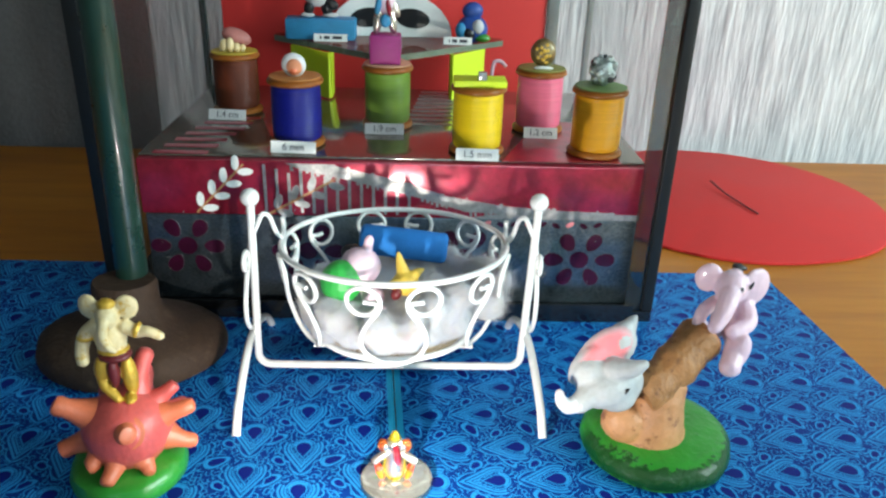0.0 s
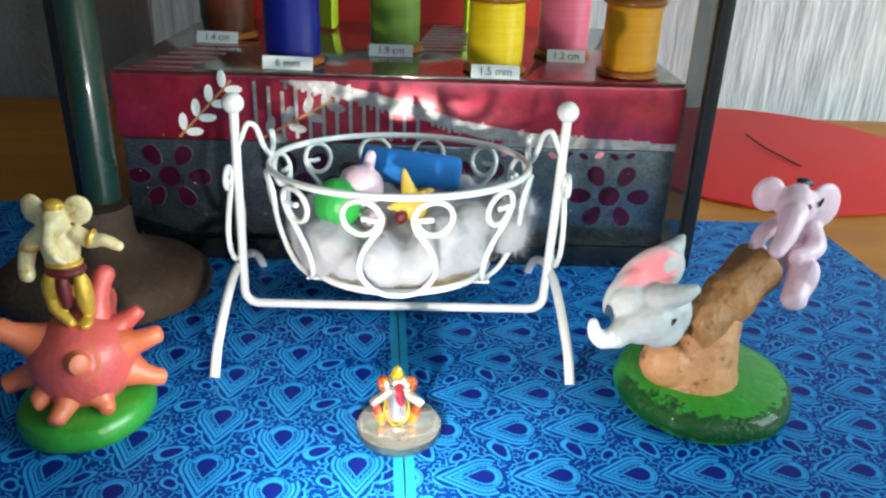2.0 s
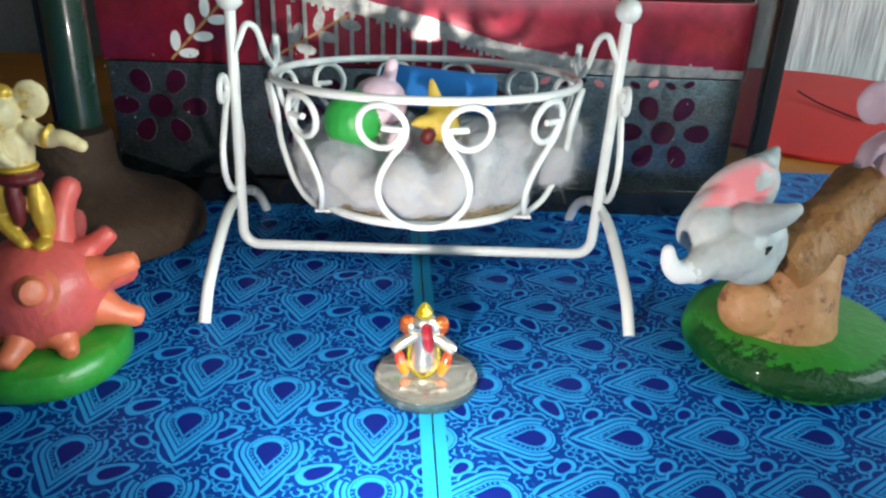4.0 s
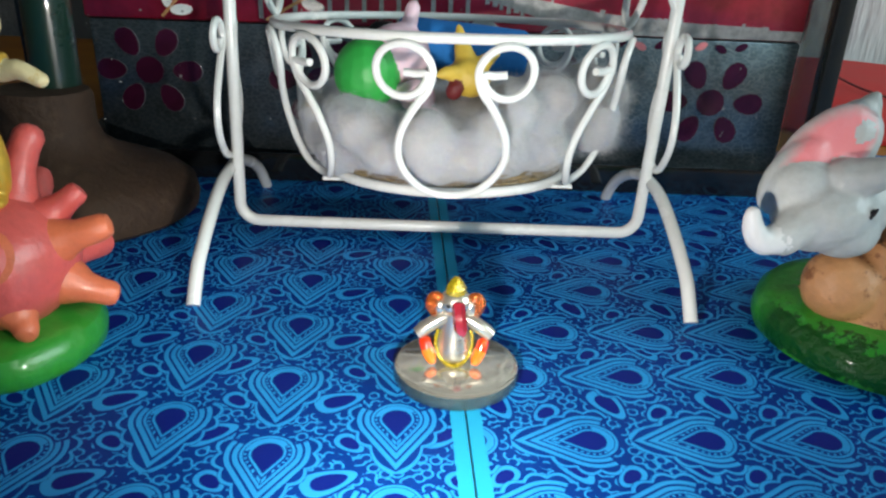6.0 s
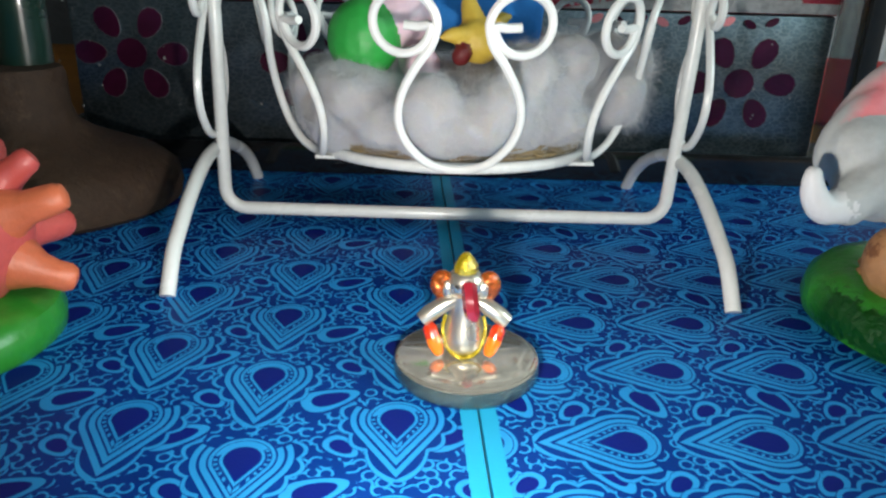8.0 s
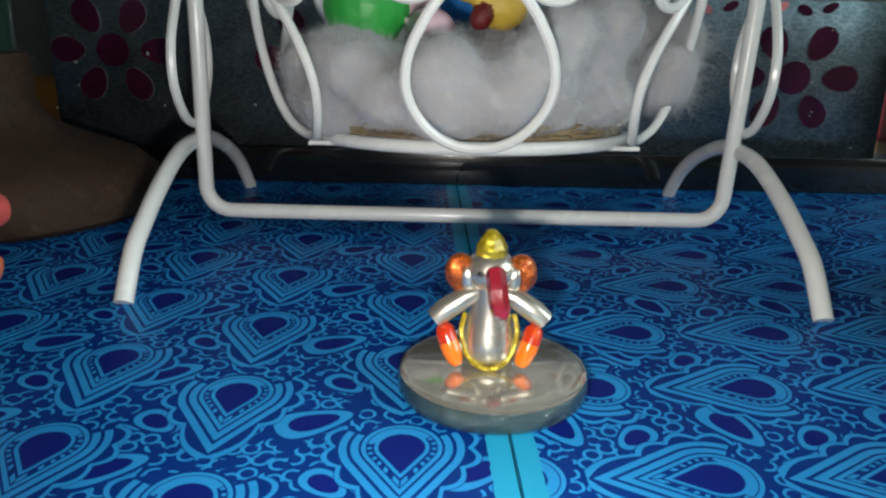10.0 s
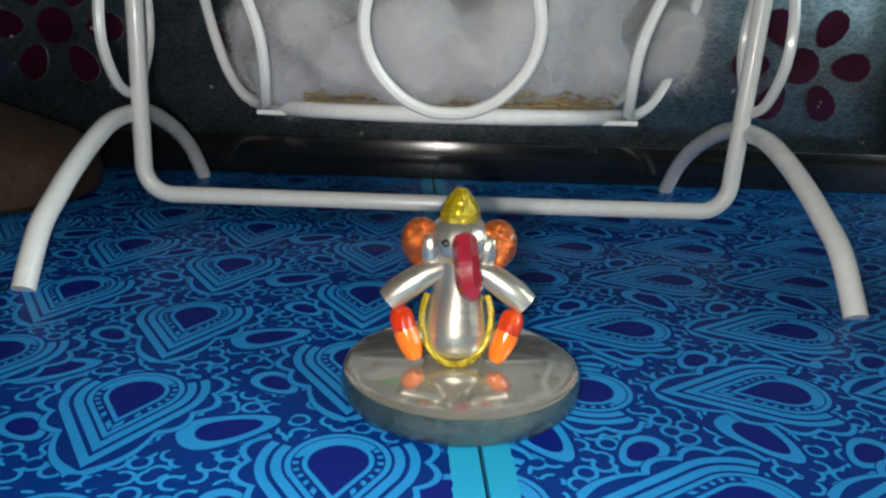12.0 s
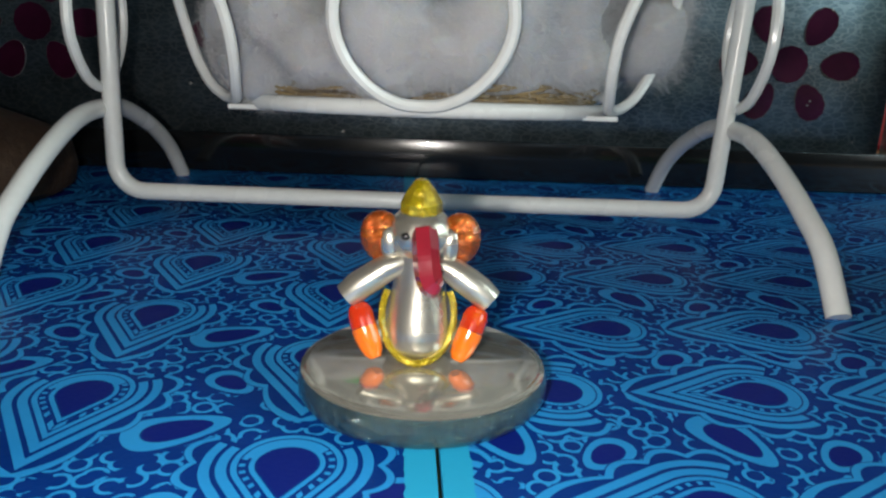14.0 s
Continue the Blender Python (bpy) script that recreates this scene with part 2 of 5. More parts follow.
def crepe_wall(name):
    """White hanging cloth behind the table: uneven near-upright streaks."""
    t = Tree(name)
    v = t.coords()
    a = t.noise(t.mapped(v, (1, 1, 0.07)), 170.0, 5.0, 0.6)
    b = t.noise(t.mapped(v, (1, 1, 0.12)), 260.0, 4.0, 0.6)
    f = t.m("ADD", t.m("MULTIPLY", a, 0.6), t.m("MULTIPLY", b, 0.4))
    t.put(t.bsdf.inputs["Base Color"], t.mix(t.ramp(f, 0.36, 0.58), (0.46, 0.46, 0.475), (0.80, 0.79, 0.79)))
    t.bsdf.inputs["Roughness"].default_value = 0.75
    t.bump(f, 0.8, 0.006)
    return t.mat


M_PAINT = plain("white_enamel", (0.80, 0.81, 0.78), 0.25, 0.0, 700, 0.04, 0.10, 0.0002, coat=0.35)
M_COTTON = plain("cotton", (0.44, 0.445, 0.46), 0.95, 0.0, 1800, 0.05, 0.15, 0.0005, sss=0.9, big=160)
M_FIBRE = plain("cotton_fibre", (0.56, 0.56, 0.575), 0.9, 0.0, 300, 0.03, 0.0)
M_CARD = plain("straw_card", (0.20, 0.15, 0.085), 0.8, 0.0, 1500, 0.35, 0.6)
M_STRAW = plain("dry_straw", (0.27, 0.20, 0.095), 0.6, 0.0, 900, 0.35, 0.3)
M_TABLE = wood("table_wood", (0.55, 0.215, 0.018), (0.38, 0.13, 0.010), 1.0, "x", 0.5)
M_WALL = crepe_wall("white_cloth")
M_PLASTER = plain("grey_plaster", (0.22, 0.215, 0.21), 0.9, 0.0, 220, 0.08, 0.4, 0.002, big=5)
M_FLOOR = plain("floor_stone", (0.30, 0.28, 0.26), 0.6, 0.0, 60, 0.15, 0.2, 0.002, big=6)
M_REDFOAM = plain("red_foam", (0.62, 0.022, 0.020), 0.7, 0.0, 1200, 0.08, 0.3, 0.0003, big=25)
M_REDCARD = plain("red_card", (0.66, 0.03, 0.025), 0.6, 0.0, 900, 0.06, 0.1, big=20)
M_NEON = plain("lime_card", (0.62, 0.78, 0.02), 0.55, 0.0, 900, 0.05, 0.1)
M_CLAYBROWN = plain("brown_clay", (0.046, 0.024, 0.012), 0.75, 0.0, 420, 0.3, 0.6, 0.0012, big=60, worn=(0.072, 0.042, 0.024))
M_POLE = plain("dark_green_lacquer", (0.010, 0.035, 0.024), 0.28, 0.0, 500, 0.15, 0.1, coat=0.5)
M_GLOSSBLACK = plain("gloss_black_base", (0.008, 0.009, 0.010), 0.16, 0.0, 900, 0.2, 0.05, coat=0.6)
# the white cloth's left part in shade, put into the colour
M_SHADEDCLOTH = plain("shaded_white_cloth", (0.115, 0.112, 0.108), 0.85, 0.0, 300, 0.14, 0.6, 0.002, big=22)
M_TAPE = plain("black_tape", (0.010, 0.012, 0.012), 0.4, 0.0, 900, 0.2, 0.2)
M_ALU = plain("grey_glass_edge", (0.32, 0.34, 0.33), 0.22, 0.3, 500, 0.15, 0.1)
M_PANE = pane_glass("case_glass", (0.985, 0.99, 0.988), 0.30, 0.0004)
M_GLASSEDGE = pane_glass("ground_glass_edge", (0.50, 0.53, 0.52), 0.25, 0.05)
M_SHELFGLASS = pane_glass("shelf_glass", (0.72, 0.84, 0.78), 0.02)
M_DUST = plain("pale_dust", (0.30, 0.30, 0.29), 0.8)
M_GREEN = plain("green_enamel", (0.028, 0.25, 0.025), 0.34, 0.0, 500, 0.15, 0.35, 0.0006, coat=0.4, big=110)
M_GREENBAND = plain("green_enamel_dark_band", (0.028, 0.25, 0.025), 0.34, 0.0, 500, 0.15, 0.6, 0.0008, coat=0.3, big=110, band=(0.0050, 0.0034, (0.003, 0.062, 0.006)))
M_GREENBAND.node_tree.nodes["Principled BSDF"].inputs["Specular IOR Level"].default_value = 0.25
M_CORAL = plain("coral_clay", (0.60, 0.098, 0.082), 0.38, 0.0, 500, 0.16, 0.4, 0.0006, coat=0.25, sss=0.1, big=120)
M_CORALTIP = plain("orange_tip", (0.66, 0.16, 0.07), 0.4, 0.0, 600, 0.14, 0.4, 0.0005, coat=0.2)
M_CREAM = plain("cream_clay", (0.72, 0.58, 0.31), 0.4, 0.0, 700, 0.10, 0.3, 0.0003, coat=0.2, worn=(0.60, 0.36, 0.06))
M_GOLD = plain("gold_paint", (0.62, 0.38, 0.045), 0.35, 0.35, 700, 0.2, 0.4, 0.0003)
M_MAROON = plain("maroon_paint", (0.12, 0.012, 0.014), 0.45, 0.0, 700, 0.2, 0.3)
M_PINKCLAY = plain("pale_pink_clay", (0.80, 0.58, 0.66), 0.42, 0.0, 600, 0.06, 0.25, 0.0004, coat=0.2, sss=0.15)
M_ROSE = plain("rose_paint", (0.80, 0.25, 0.27), 0.45, 0.0, 600, 0.10, 0.25, 0.0004)
M_GREYCLAY = plain("grey_clay", (0.45, 0.47, 0.465), 0.55, 0.0, 600, 0.10, 0.3, 0.0005, coat=0.2, sss=0.1)
M_GREYEAR = plain("grey_clay_rose_brushed", (0.45, 0.47, 0.465), 0.55, 0.0, 600, 0.10, 0.3, 0.0005, coat=0.2, sss=0.1, spot=((0.0704, 0.0424), (0.0112, 0.0060), radians(40), (0.80, 0.24, 0.26)))
M_WHITECLAY = plain("white_clay", (0.62, 0.62, 0.62), 0.4, 0.0, 600, 0.05, 0.2, 0.0003)
M_BLACK = plain("black_paint", (0.010, 0.010, 0.012), 0.35, 0.0, 700, 0.2, 0.1)
M_LOG = plain("log_clay", (0.36, 0.165, 0.055), 0.55, 0.0, 380, 0.30, 0.8, 0.0012, big=90, worn=(0.17, 0.075, 0.03))
M_STUMP = plain("stump_clay", (0.50, 0.24, 0.10), 0.5, 0.0, 380, 0.18, 0.45, 0.0008, big=110, worn=(0.24, 0.09, 0.035))
M_BOLSTER = plain("blue_felt", (0.015, 0.20, 0.60), 0.8, 0.0, 1300, 0.1, 0.5, 0.0004)
M_BABYGREEN = plain("baby_green", (0.03, 0.36, 0.06), 0.45, 0.0, 600, 0.08, 0.2)
M_MUSTARD = plain("mustard_clay", (0.60, 0.42, 0.06), 0.5, 0.0, 600, 0.12, 0.3)
M_CRYSTAL = plain("clear_crystal", (0.70, 0.66, 0.56), 0.27, 0.8, 500, 0.10, 0.15, 0.0003, coat=1.0, clear=0.4)
M_CRYSTAL.node_tree.nodes["Principled BSDF"].inputs["Coat Roughness"].default_value = 0.10
M_AMBER = plain("amber_crystal", (0.62, 0.12, 0.012), 0.12, 0.6, 1600, 0.6, 0.6, 0.0006, coat=0.8, big=700, worn=(0.80, 0.42, 0.10), clear=0.5)
M_YELLOWC = plain("yellow_crystal", (0.58, 0.44, 0.01), 0.14, 0.35, 1600, 0.4, 0.4, 0.0005, coat=0.8, big=700, clear=0.5)
M_ORANGEC = plain("orange_crystal", (0.70, 0.045, 0.01), 0.12, 0.0, 600, 0.2, 0.1, coat=0.8, worn=(0.85, 0.14, 0.01), clear=0.35)
M_YELLOWORANGE = plain("orange_yellow_crystal", (0.80, 0.16, 0.01), 0.14, 0.0, 600, 0.2, 0.1, coat=0.8)
M_REDC = plain("red_crystal", (0.24, 0.014, 0.026), 0.16, 0.0, 600, 0.2, 0.1, coat=0.8)
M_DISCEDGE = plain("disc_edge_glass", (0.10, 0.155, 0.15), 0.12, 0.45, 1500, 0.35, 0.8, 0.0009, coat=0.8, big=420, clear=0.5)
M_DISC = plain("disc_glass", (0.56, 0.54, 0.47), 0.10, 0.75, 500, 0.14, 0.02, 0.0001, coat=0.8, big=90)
M_FOILRED = foil("red_foil", (0.48, 0.018, 0.055), 0.24, 0.5)
M_FOILRED.node_tree.nodes["Principled BSDF"].inputs["Coat Roughness"].default_value = 0.22
M_FOILRED.node_tree.nodes["Principled BSDF"].inputs["Coat IOR"].default_value = 2.1
M_FOILGREY = foil("blue_grey_foil", (0.15, 0.20, 0.235), 0.24, 0.3, (0.45, 0.50, 0.52), metal=0.92)
M_FOILGREY.node_tree.nodes["Principled BSDF"].inputs["Coat Weight"].default_value = 0.3
M_FOILTOP = foil("box_top_foil", (0.24, 0.215, 0.18), 0.05, 0.10, None, 300, 0.75)
M_FOILSILVER = foil("silver_foil", (0.45, 0.44, 0.43), 0.22, 0.9, None, 420)
M_PETAL = foil("maroon_petal_foil", (0.075, 0.006, 0.036), 0.28)
M_PETALRIM = foil("dull_petal_rim", (0.17, 0.19, 0.20), 0.35)
M_SHELFEDGE = plain("green_glass_edge", (0.15, 0.19, 0.14), 0.25, 0.0, 500, 0.15, 0.05, coat=0.5)
M_LABEL = plain("white_label", (0.82, 0.82, 0.80), 0.6, 0.0, 900, 0.03, 0.1)
M_INK = plain("grey_ink", (0.05, 0.05, 0.06), 0.7, 0.0, 900, 0.1, 0.0)
M_CAP = wood("spool_cap_wood", (0.38, 0.13, 0.02), (0.19, 0.055, 0.008), 1.4, "x", 0.3)
M_BLUEBLOCK = plain("blue_block", (0.03, 0.24, 0.46), 0.5)
M_PURPLE = plain("purple_block", (0.30, 0.02, 0.16), 0.5)
M_GLITTER = foil("silver_green_glitter", (0.45, 0.52, 0.50), 0.25, 1.0, (0.05, 0.12, 0.10), 900)
M_DARKEGG = foil("dark_gold_glitter", (0.20, 0.14, 0.05), 0.3, 1.0, (0.02, 0.03, 0.03), 800)
M_SHEET_L = printed_sheet("printed_blue_paper", False, (-0.029 + 0.05 * 0.254, 0.254 + 0.04 * 0.029), (0.0394, 0.0213))
M_SHEET_R = printed_sheet("printed_blue_paper_sideways", True, (0.05 * 0.037 - 0.259, 0.037 + 0.04 * 0.259), (0.0365, 0.0207))


# ---------------------------------------------------------------- mesh helpers
def part(name, bm, material, parent=None, label="", smooth=True):
    """Links a bmesh as one mesh object, under a thing or part if one is given. material: one, or a list of slots."""
    me = bpy.data.meshes.new(name)
    bm.to_mesh(me)
    bm.free()
    for mt in material if isinstance(material, (list, tuple)) else [material]:
        me.materials.append(mt)
    if smooth:
        me.shade_smooth()
        me.set_sharp_from_angle(angle=radians(42))
    ob = new(name, me)
    ob.parent = parent
    if label:
        ob["label"] = label
    return ob


def thing(name, at, label, category, group="", kind=""):
    ob = new(name)
    ob.empty_display_size = 0.01
    ob.location = at
    return tagged(ob, label, category, group, kind)


def add_box(bm, lo, hi, bevel=0.0, slot=0, m=None):
    n = len(bm.faces)
    r = bmesh.ops.create_cube(bm, size=1.0)
    c, s = [(a + b) / 2 for a, b in zip(lo, hi)], [b - a for a, b in zip(lo, hi)]
    for v in r["verts"]:
        v.co = Vector((c[i] + v.co[i] * s[i] for i in range(3)))
    if bevel:
        es = list({e for v in r["verts"] for e in v.link_edges})
        bmesh.ops.bevel(bm, geom=es, offset=bevel, segments=2, profile=0.5, affect="EDGES")
    bm.faces.ensure_lookup_table()
    fs = bm.faces[n:]
    if m is not None:
        bmesh.ops.transform(bm, matrix=m, verts=list({v for f in fs for v in f.verts}))
    for f in fs:
        f.material_index = slot
    return fs


def box(lo, hi, bevel=0.0, m=None):
    bm = bmesh.new()
    add_box(bm, lo, hi, bevel, 0, m)
    return bm


def add_blob(bm, c, radii, rot=(0, 0, 0), slot=0, seg=20, rings=12, lump=0.0, freq=200.0):
    r = bmesh.ops.create_uvsphere(bm, u_segments=seg, v_segments=rings, radius=1.0)
    m = pose(*c, *rot) @ Matrix.Diagonal((*radii, 1))
    for v in r["verts"]:
        k = 1.0
        if lump:
            k += lump * noise.noise((m @ v.co) * freq)
        v.co = m @ (v.co * k)
    for f in {f for v in r["verts"] for f in v.link_faces}:
        f.material_index = slot


def smooth_path(pts, n=6):
    """Catmull-Rom through the points."""
    pts = [Vector(p) for p in pts]
    out = []
    for i in range(len(pts) - 1):
        a, b, c, d = pts[max(i - 1, 0)], pts[i], pts[i + 1], pts[min(i + 2, len(pts) - 1)]
        for k in range(n):
            u = k / n
            out.append(0.5 * (2 * b + (c - a) * u + (2 * a - 5 * b + 4 * c - d) * u * u + (3 * b - a - 3 * c + d) * u ** 3))
    return out + [pts[-1]]


def add_tube(bm, pts, radius, sides=10, closed=False, slot=0, caps=True, wob=0.0):
    """Sweeps a round section along the points; radius: a number, or one per point."""
    pts = [Vector(p) for p in pts]
    n = len(pts)
    rad = [radius] * n if isinstance(radius, (int, float)) else list(radius)
    rings, up = [], None
    for i, p in enumerate(pts):
        a, b = pts[(i - 1) % n if closed else max(i - 1, 0)], pts[(i + 1) % n if closed else min(i + 1, n - 1)]
        d = (b - a).normalized()
        if up is None:
            up = d.orthogonal().normalized()
        up = (up - d * up.dot(d)).normalized()
        side = d.cross(up)
        k = rad[i] * (1 + (wob * noise.noise(p * 300) if wob else 0))
        rings.append([bm.verts.new(p + (up * math.cos(2 * math.pi * j / sides) + side * math.sin(2 * math.pi * j / sides)) * k) for j in range(sides)])
    made = []
    for i in range(n if closed else n - 1):
        r0, r1 = rings[i], rings[(i + 1) % n]
        shift = 0
        if closed and i == n - 1:
            shift = min(range(sides), key=lambda s: (r1[s].co - r0[0].co).length)
        for j in range(sides):
            made.append(bm.faces.new((r0[j], r0[(j + 1) % sides], r1[(j + 1 + shift) % sides], r1[(j + shift) % sides])))
    if caps and not closed:
        made.append(bm.faces.new(rings[0][::-1]))
        made.append(bm.faces.new(rings[-1]))
    for f in made:
        f.material_index = slot
    return made


def fused(bm, size, lump=0.0):
    """The shapes in bm melted into one skin, each face keeping the paint of the shape beneath it."""
    tree = BVHTree.FromBMesh(bm)
    slots = [f.material_index for f in bm.faces]
    me = bpy.data.meshes.new("raw")
    bm.to_mesh(me)
    bm.free()
    ob = new("raw", me)
    mod = ob.modifiers.new("melt", "REMESH")
    mod.mode, mod.voxel_size = "VOXEL", size
    mod = ob.modifiers.new("ease", "SMOOTH")
    mod.factor, mod.iterations = 0.5, 5
    done = bpy.data.meshes.new_from_object(ob.evaluated_get(bpy.context.evaluated_depsgraph_get()))
    bpy.data.objects.remove(ob)
    bpy.data.meshes.remove(me)
    out = bmesh.new()
    out.from_mesh(done)
    bpy.data.meshes.remove(done)
    if lump:
        out.normal_update()
        for v in out.verts:
            v.co += v.normal * lump * (noise.noise(v.co * 420) + 0.6 * noise.noise(v.co * 1100))
    for f in out.faces:
        hit = tree.find_nearest(f.calc_center_median())
        f.material_index = slots[hit[2]] if hit[2] is not None else 0
    return out


def tube(pts, radius, **k):
    bm = bmesh.new()
    add_tube(bm, pts, radius, **k)
    return bm


def add_lathe(bm, profile, c=(0, 0, 0), seg=40, slot=0, sx=1.0, sy=1.0, lump=0.0, freq=60.0):
    """Turns a profile of (radius, height) about the upright axis."""
    rows = []
    for r, z in profile:
        if r < 1e-6:
            rows.append([bm.verts.new((c[0], c[1], c[2] + z))])
        else:
            ring = []
            for j in range(seg):
                a = 2 * math.pi * j / seg
                k = r * (1 + (lump * noise.noise(Vector((math.cos(a) * 2, math.sin(a) * 2, z * freq))) if lump else 0))
                ring.append(bm.verts.new((c[0] + k * sx * math.cos(a), c[1] + k * sy * math.sin(a), c[2] + z)))
            rows.append(ring)
    for r0, r1 in zip(rows, rows[1:]):
        for j in range(seg):
            a, b = r0[j % len(r0)], r0[(j + 1) % len(r0)]
            d, e = r1[j % len(r1)], r1[(j + 1) % len(r1)]
            vs = [v for i, v in enumerate((a, b, e, d)) if v not in (a, b, e, d)[:i]]
            if len(vs) > 2:
                bm.faces.new(vs).material_index = slot


def lathe(profile, **k):
    bm = bmesh.new()
    add_lathe(bm, profile, **k)
    return bm


def add_prism(bm, outline, depth, m, slot=0):
    """A flat shape (x, y points) of the given thickness, placed by m; its front faces m's +z."""
    lo = [bm.verts.new(m @ Vector((x, y, 0))) for x, y in outline]
    hi = [bm.verts.new(m @ Vector((x, y, depth))) for x, y in outline]
    n = len(outline)
    fs = [bm.faces.new(hi), bm.faces.new(lo[::-1])]
    fs += [bm.faces.new((lo[i], lo[(i + 1) % n], hi[(i + 1) % n], hi[i])) for i in range(n)]
    for f in fs:
        f.material_index = slot


def prism(outline, depth, m):
    bm = bmesh.new()
    add_prism(bm, outline, depth, m)
    return bm


# ---------------------------------------------------------------- setting
def structure(name, bm, material, label, smooth=False):
    return tagged(part(name, bm, material, None, label, smooth), label, name.split("_")[0], kind="structure")


TABLE = -0.0016
structure("floor", box((-1.2, -1.3, -0.80), (1.1, 0.75, -0.75)), M_FLOOR, "dull grey stone floor under the table")
structure("ceiling", box((-1.2, -1.3, 1.60), (1.1, 0.75, 1.65)), M_PLASTER, "plain grey plaster ceiling of the room")
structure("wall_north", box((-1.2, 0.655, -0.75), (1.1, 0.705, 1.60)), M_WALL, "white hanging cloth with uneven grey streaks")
structure("wall_west", box((-1.2, -1.25, -0.75), (-1.15, 0.655, 1.60)), M_PLASTER, "plain grey plastered wall")


def wall_with_window(name, along, at, span, opening, label):
    """A wall 5 cm thick with one opening right through it. along: the axis that it runs along."""
    bm = bmesh.new()
    (a, b), (oa, ob_, oz0, oz1) = span, opening
    for s0, s1, z0, z1 in ((a, oa, -0.75, 1.60), (ob_, b, -0.75, 1.60), (oa, ob_, -0.75, oz0), (oa, ob_, oz1, 1.60)):
        lo, hi = ((at, s0, z0), (at + 0.05, s1, z1)) if along == "y" else ((s0, at, z0), (s1, at + 0.05, z1))
        add_box(bm, lo, hi)
    structure(name, bm, M_PLASTER, label)


wall_with_window("wall_east", "y", 0.95, (-1.25, 0.655), (-0.45, 0.50, 0.10, 1.05), "grey plastered wall with a bright window opening")
wall_with_window("wall_south", "x", -1.25, (-1.15, 0.95), (-0.50, 0.70, 0.30, 1.20), "grey plastered wall behind the table, window open")

# added sheet in folds; its grey stands for shade on the white cloth's left
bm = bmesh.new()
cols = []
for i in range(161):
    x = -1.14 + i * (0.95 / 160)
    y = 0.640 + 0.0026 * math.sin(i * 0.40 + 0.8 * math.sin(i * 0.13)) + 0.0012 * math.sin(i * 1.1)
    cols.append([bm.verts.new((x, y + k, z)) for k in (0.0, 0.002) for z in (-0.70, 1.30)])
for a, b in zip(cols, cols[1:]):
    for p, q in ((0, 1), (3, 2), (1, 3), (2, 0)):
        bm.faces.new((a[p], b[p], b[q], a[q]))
tagged(part("shade_sheet", bm, M_SHADEDCLOTH), "added grey sheet in shallow folds, standing for shade on the white cloth", "cloth")

# table
table = thing("table", (0, 0.2, TABLE), "varnished orange-brown wooden table carrying the whole display", "table")
tp = part("tabletop", box((-0.62, -0.55, -0.03), (0.62, 0.425, 0.0), 0.004), M_TABLE, table)
for lx in (-0.56, 0.56):
    for ly in (-0.49, 0.39):
        part("leg", box((lx - 0.025, ly - 0.025, -0.7484), (lx + 0.025, ly + 0.025, -0.03), 0.003), M_TABLE, table)


# two printed sheets that meet along a slightly slanting joint
def seam_x(y):
    return 0.0207 - 0.065 * y


def sheet(name, outline, material, label):
    bm = prism(outline, 0.0014, Matrix.Translation((0, 0, -0.0014)))
    ob = part(name, bm, material, None, label, False)
    return tagged(ob, label, "printed paper", group="printed sheets on the table")


sheet("printed_sheet", [(-0.36, -0.12), (seam_x(-0.12) - 0.0002, -0.12), (seam_x(0.42) - 0.0002, 0.421), (-0.36, 0.424)], M_SHEET_L,
      "blue paper printed with upright leaf drops, on the table")
sheet("printed_sheet", [(seam_x(-0.12) + 0.0002, -0.12), (0.236, -0.12), (0.193, 0.419), (seam_x(0.42) + 0.0002, 0.421)], M_SHEET_R,
      "blue paper printed with sideways leaf drops, on the table")

# red foam disc with a thin stick on it
bm = bmesh.new()
add_lathe(bm, [(0, 0), (0.1025, 0), (0.1035, 0.0005), (0.1035, 0.0018), (0.1025, 0.0023), (0, 0.0023)], (0.213, 0.5365, TABLE), 72, lump=0.012)
tagged(part("foam_disc", bm, M_REDFOAM, None), "flat round red craft foam sheet lying on the table", "foam sheet")
stick = tube(smooth_path([(0.2125, 0.557, 0.0042), (0.216, 0.537, 0.0024), (0.2205, 0.518, 0.0019), (0.2245, 0.502, 0.0017)]), [0.0006] * 18 + [0.0004], sides=8)
tagged(part("thin_stick", stick, M_MAROON, None), "thin dark red stick lying on the red foam", "stick")

# ---------------------------------------------------------------- display case and the foil box in it
CX0, CX1, CY0, CY1, CH = -0.1285, 0.1180, 0.3665, 0.560, 0.230
case = thing("display_case", ((CX0 + CX1) / 2, (CY0 + CY1) / 2, 0), "upright glass display case with black taped edges", "display case")
case.location = (0, 0, 0)
part("base", box((CX0, CY0, 0.0), (CX1, CY1, 0.006), 0.0006), M_GLOSSBLACK, case, "glossy black base board")
part("skirting", box((CX0 + 0.0104, CY0 - 0.0009, 0.0002), (CX1 - 0.0092, CY0 - 0.0001, 0.0092), 0.0002), M_GLOSSBLACK, case, "glossy black strip along the foot")
T = 0.003
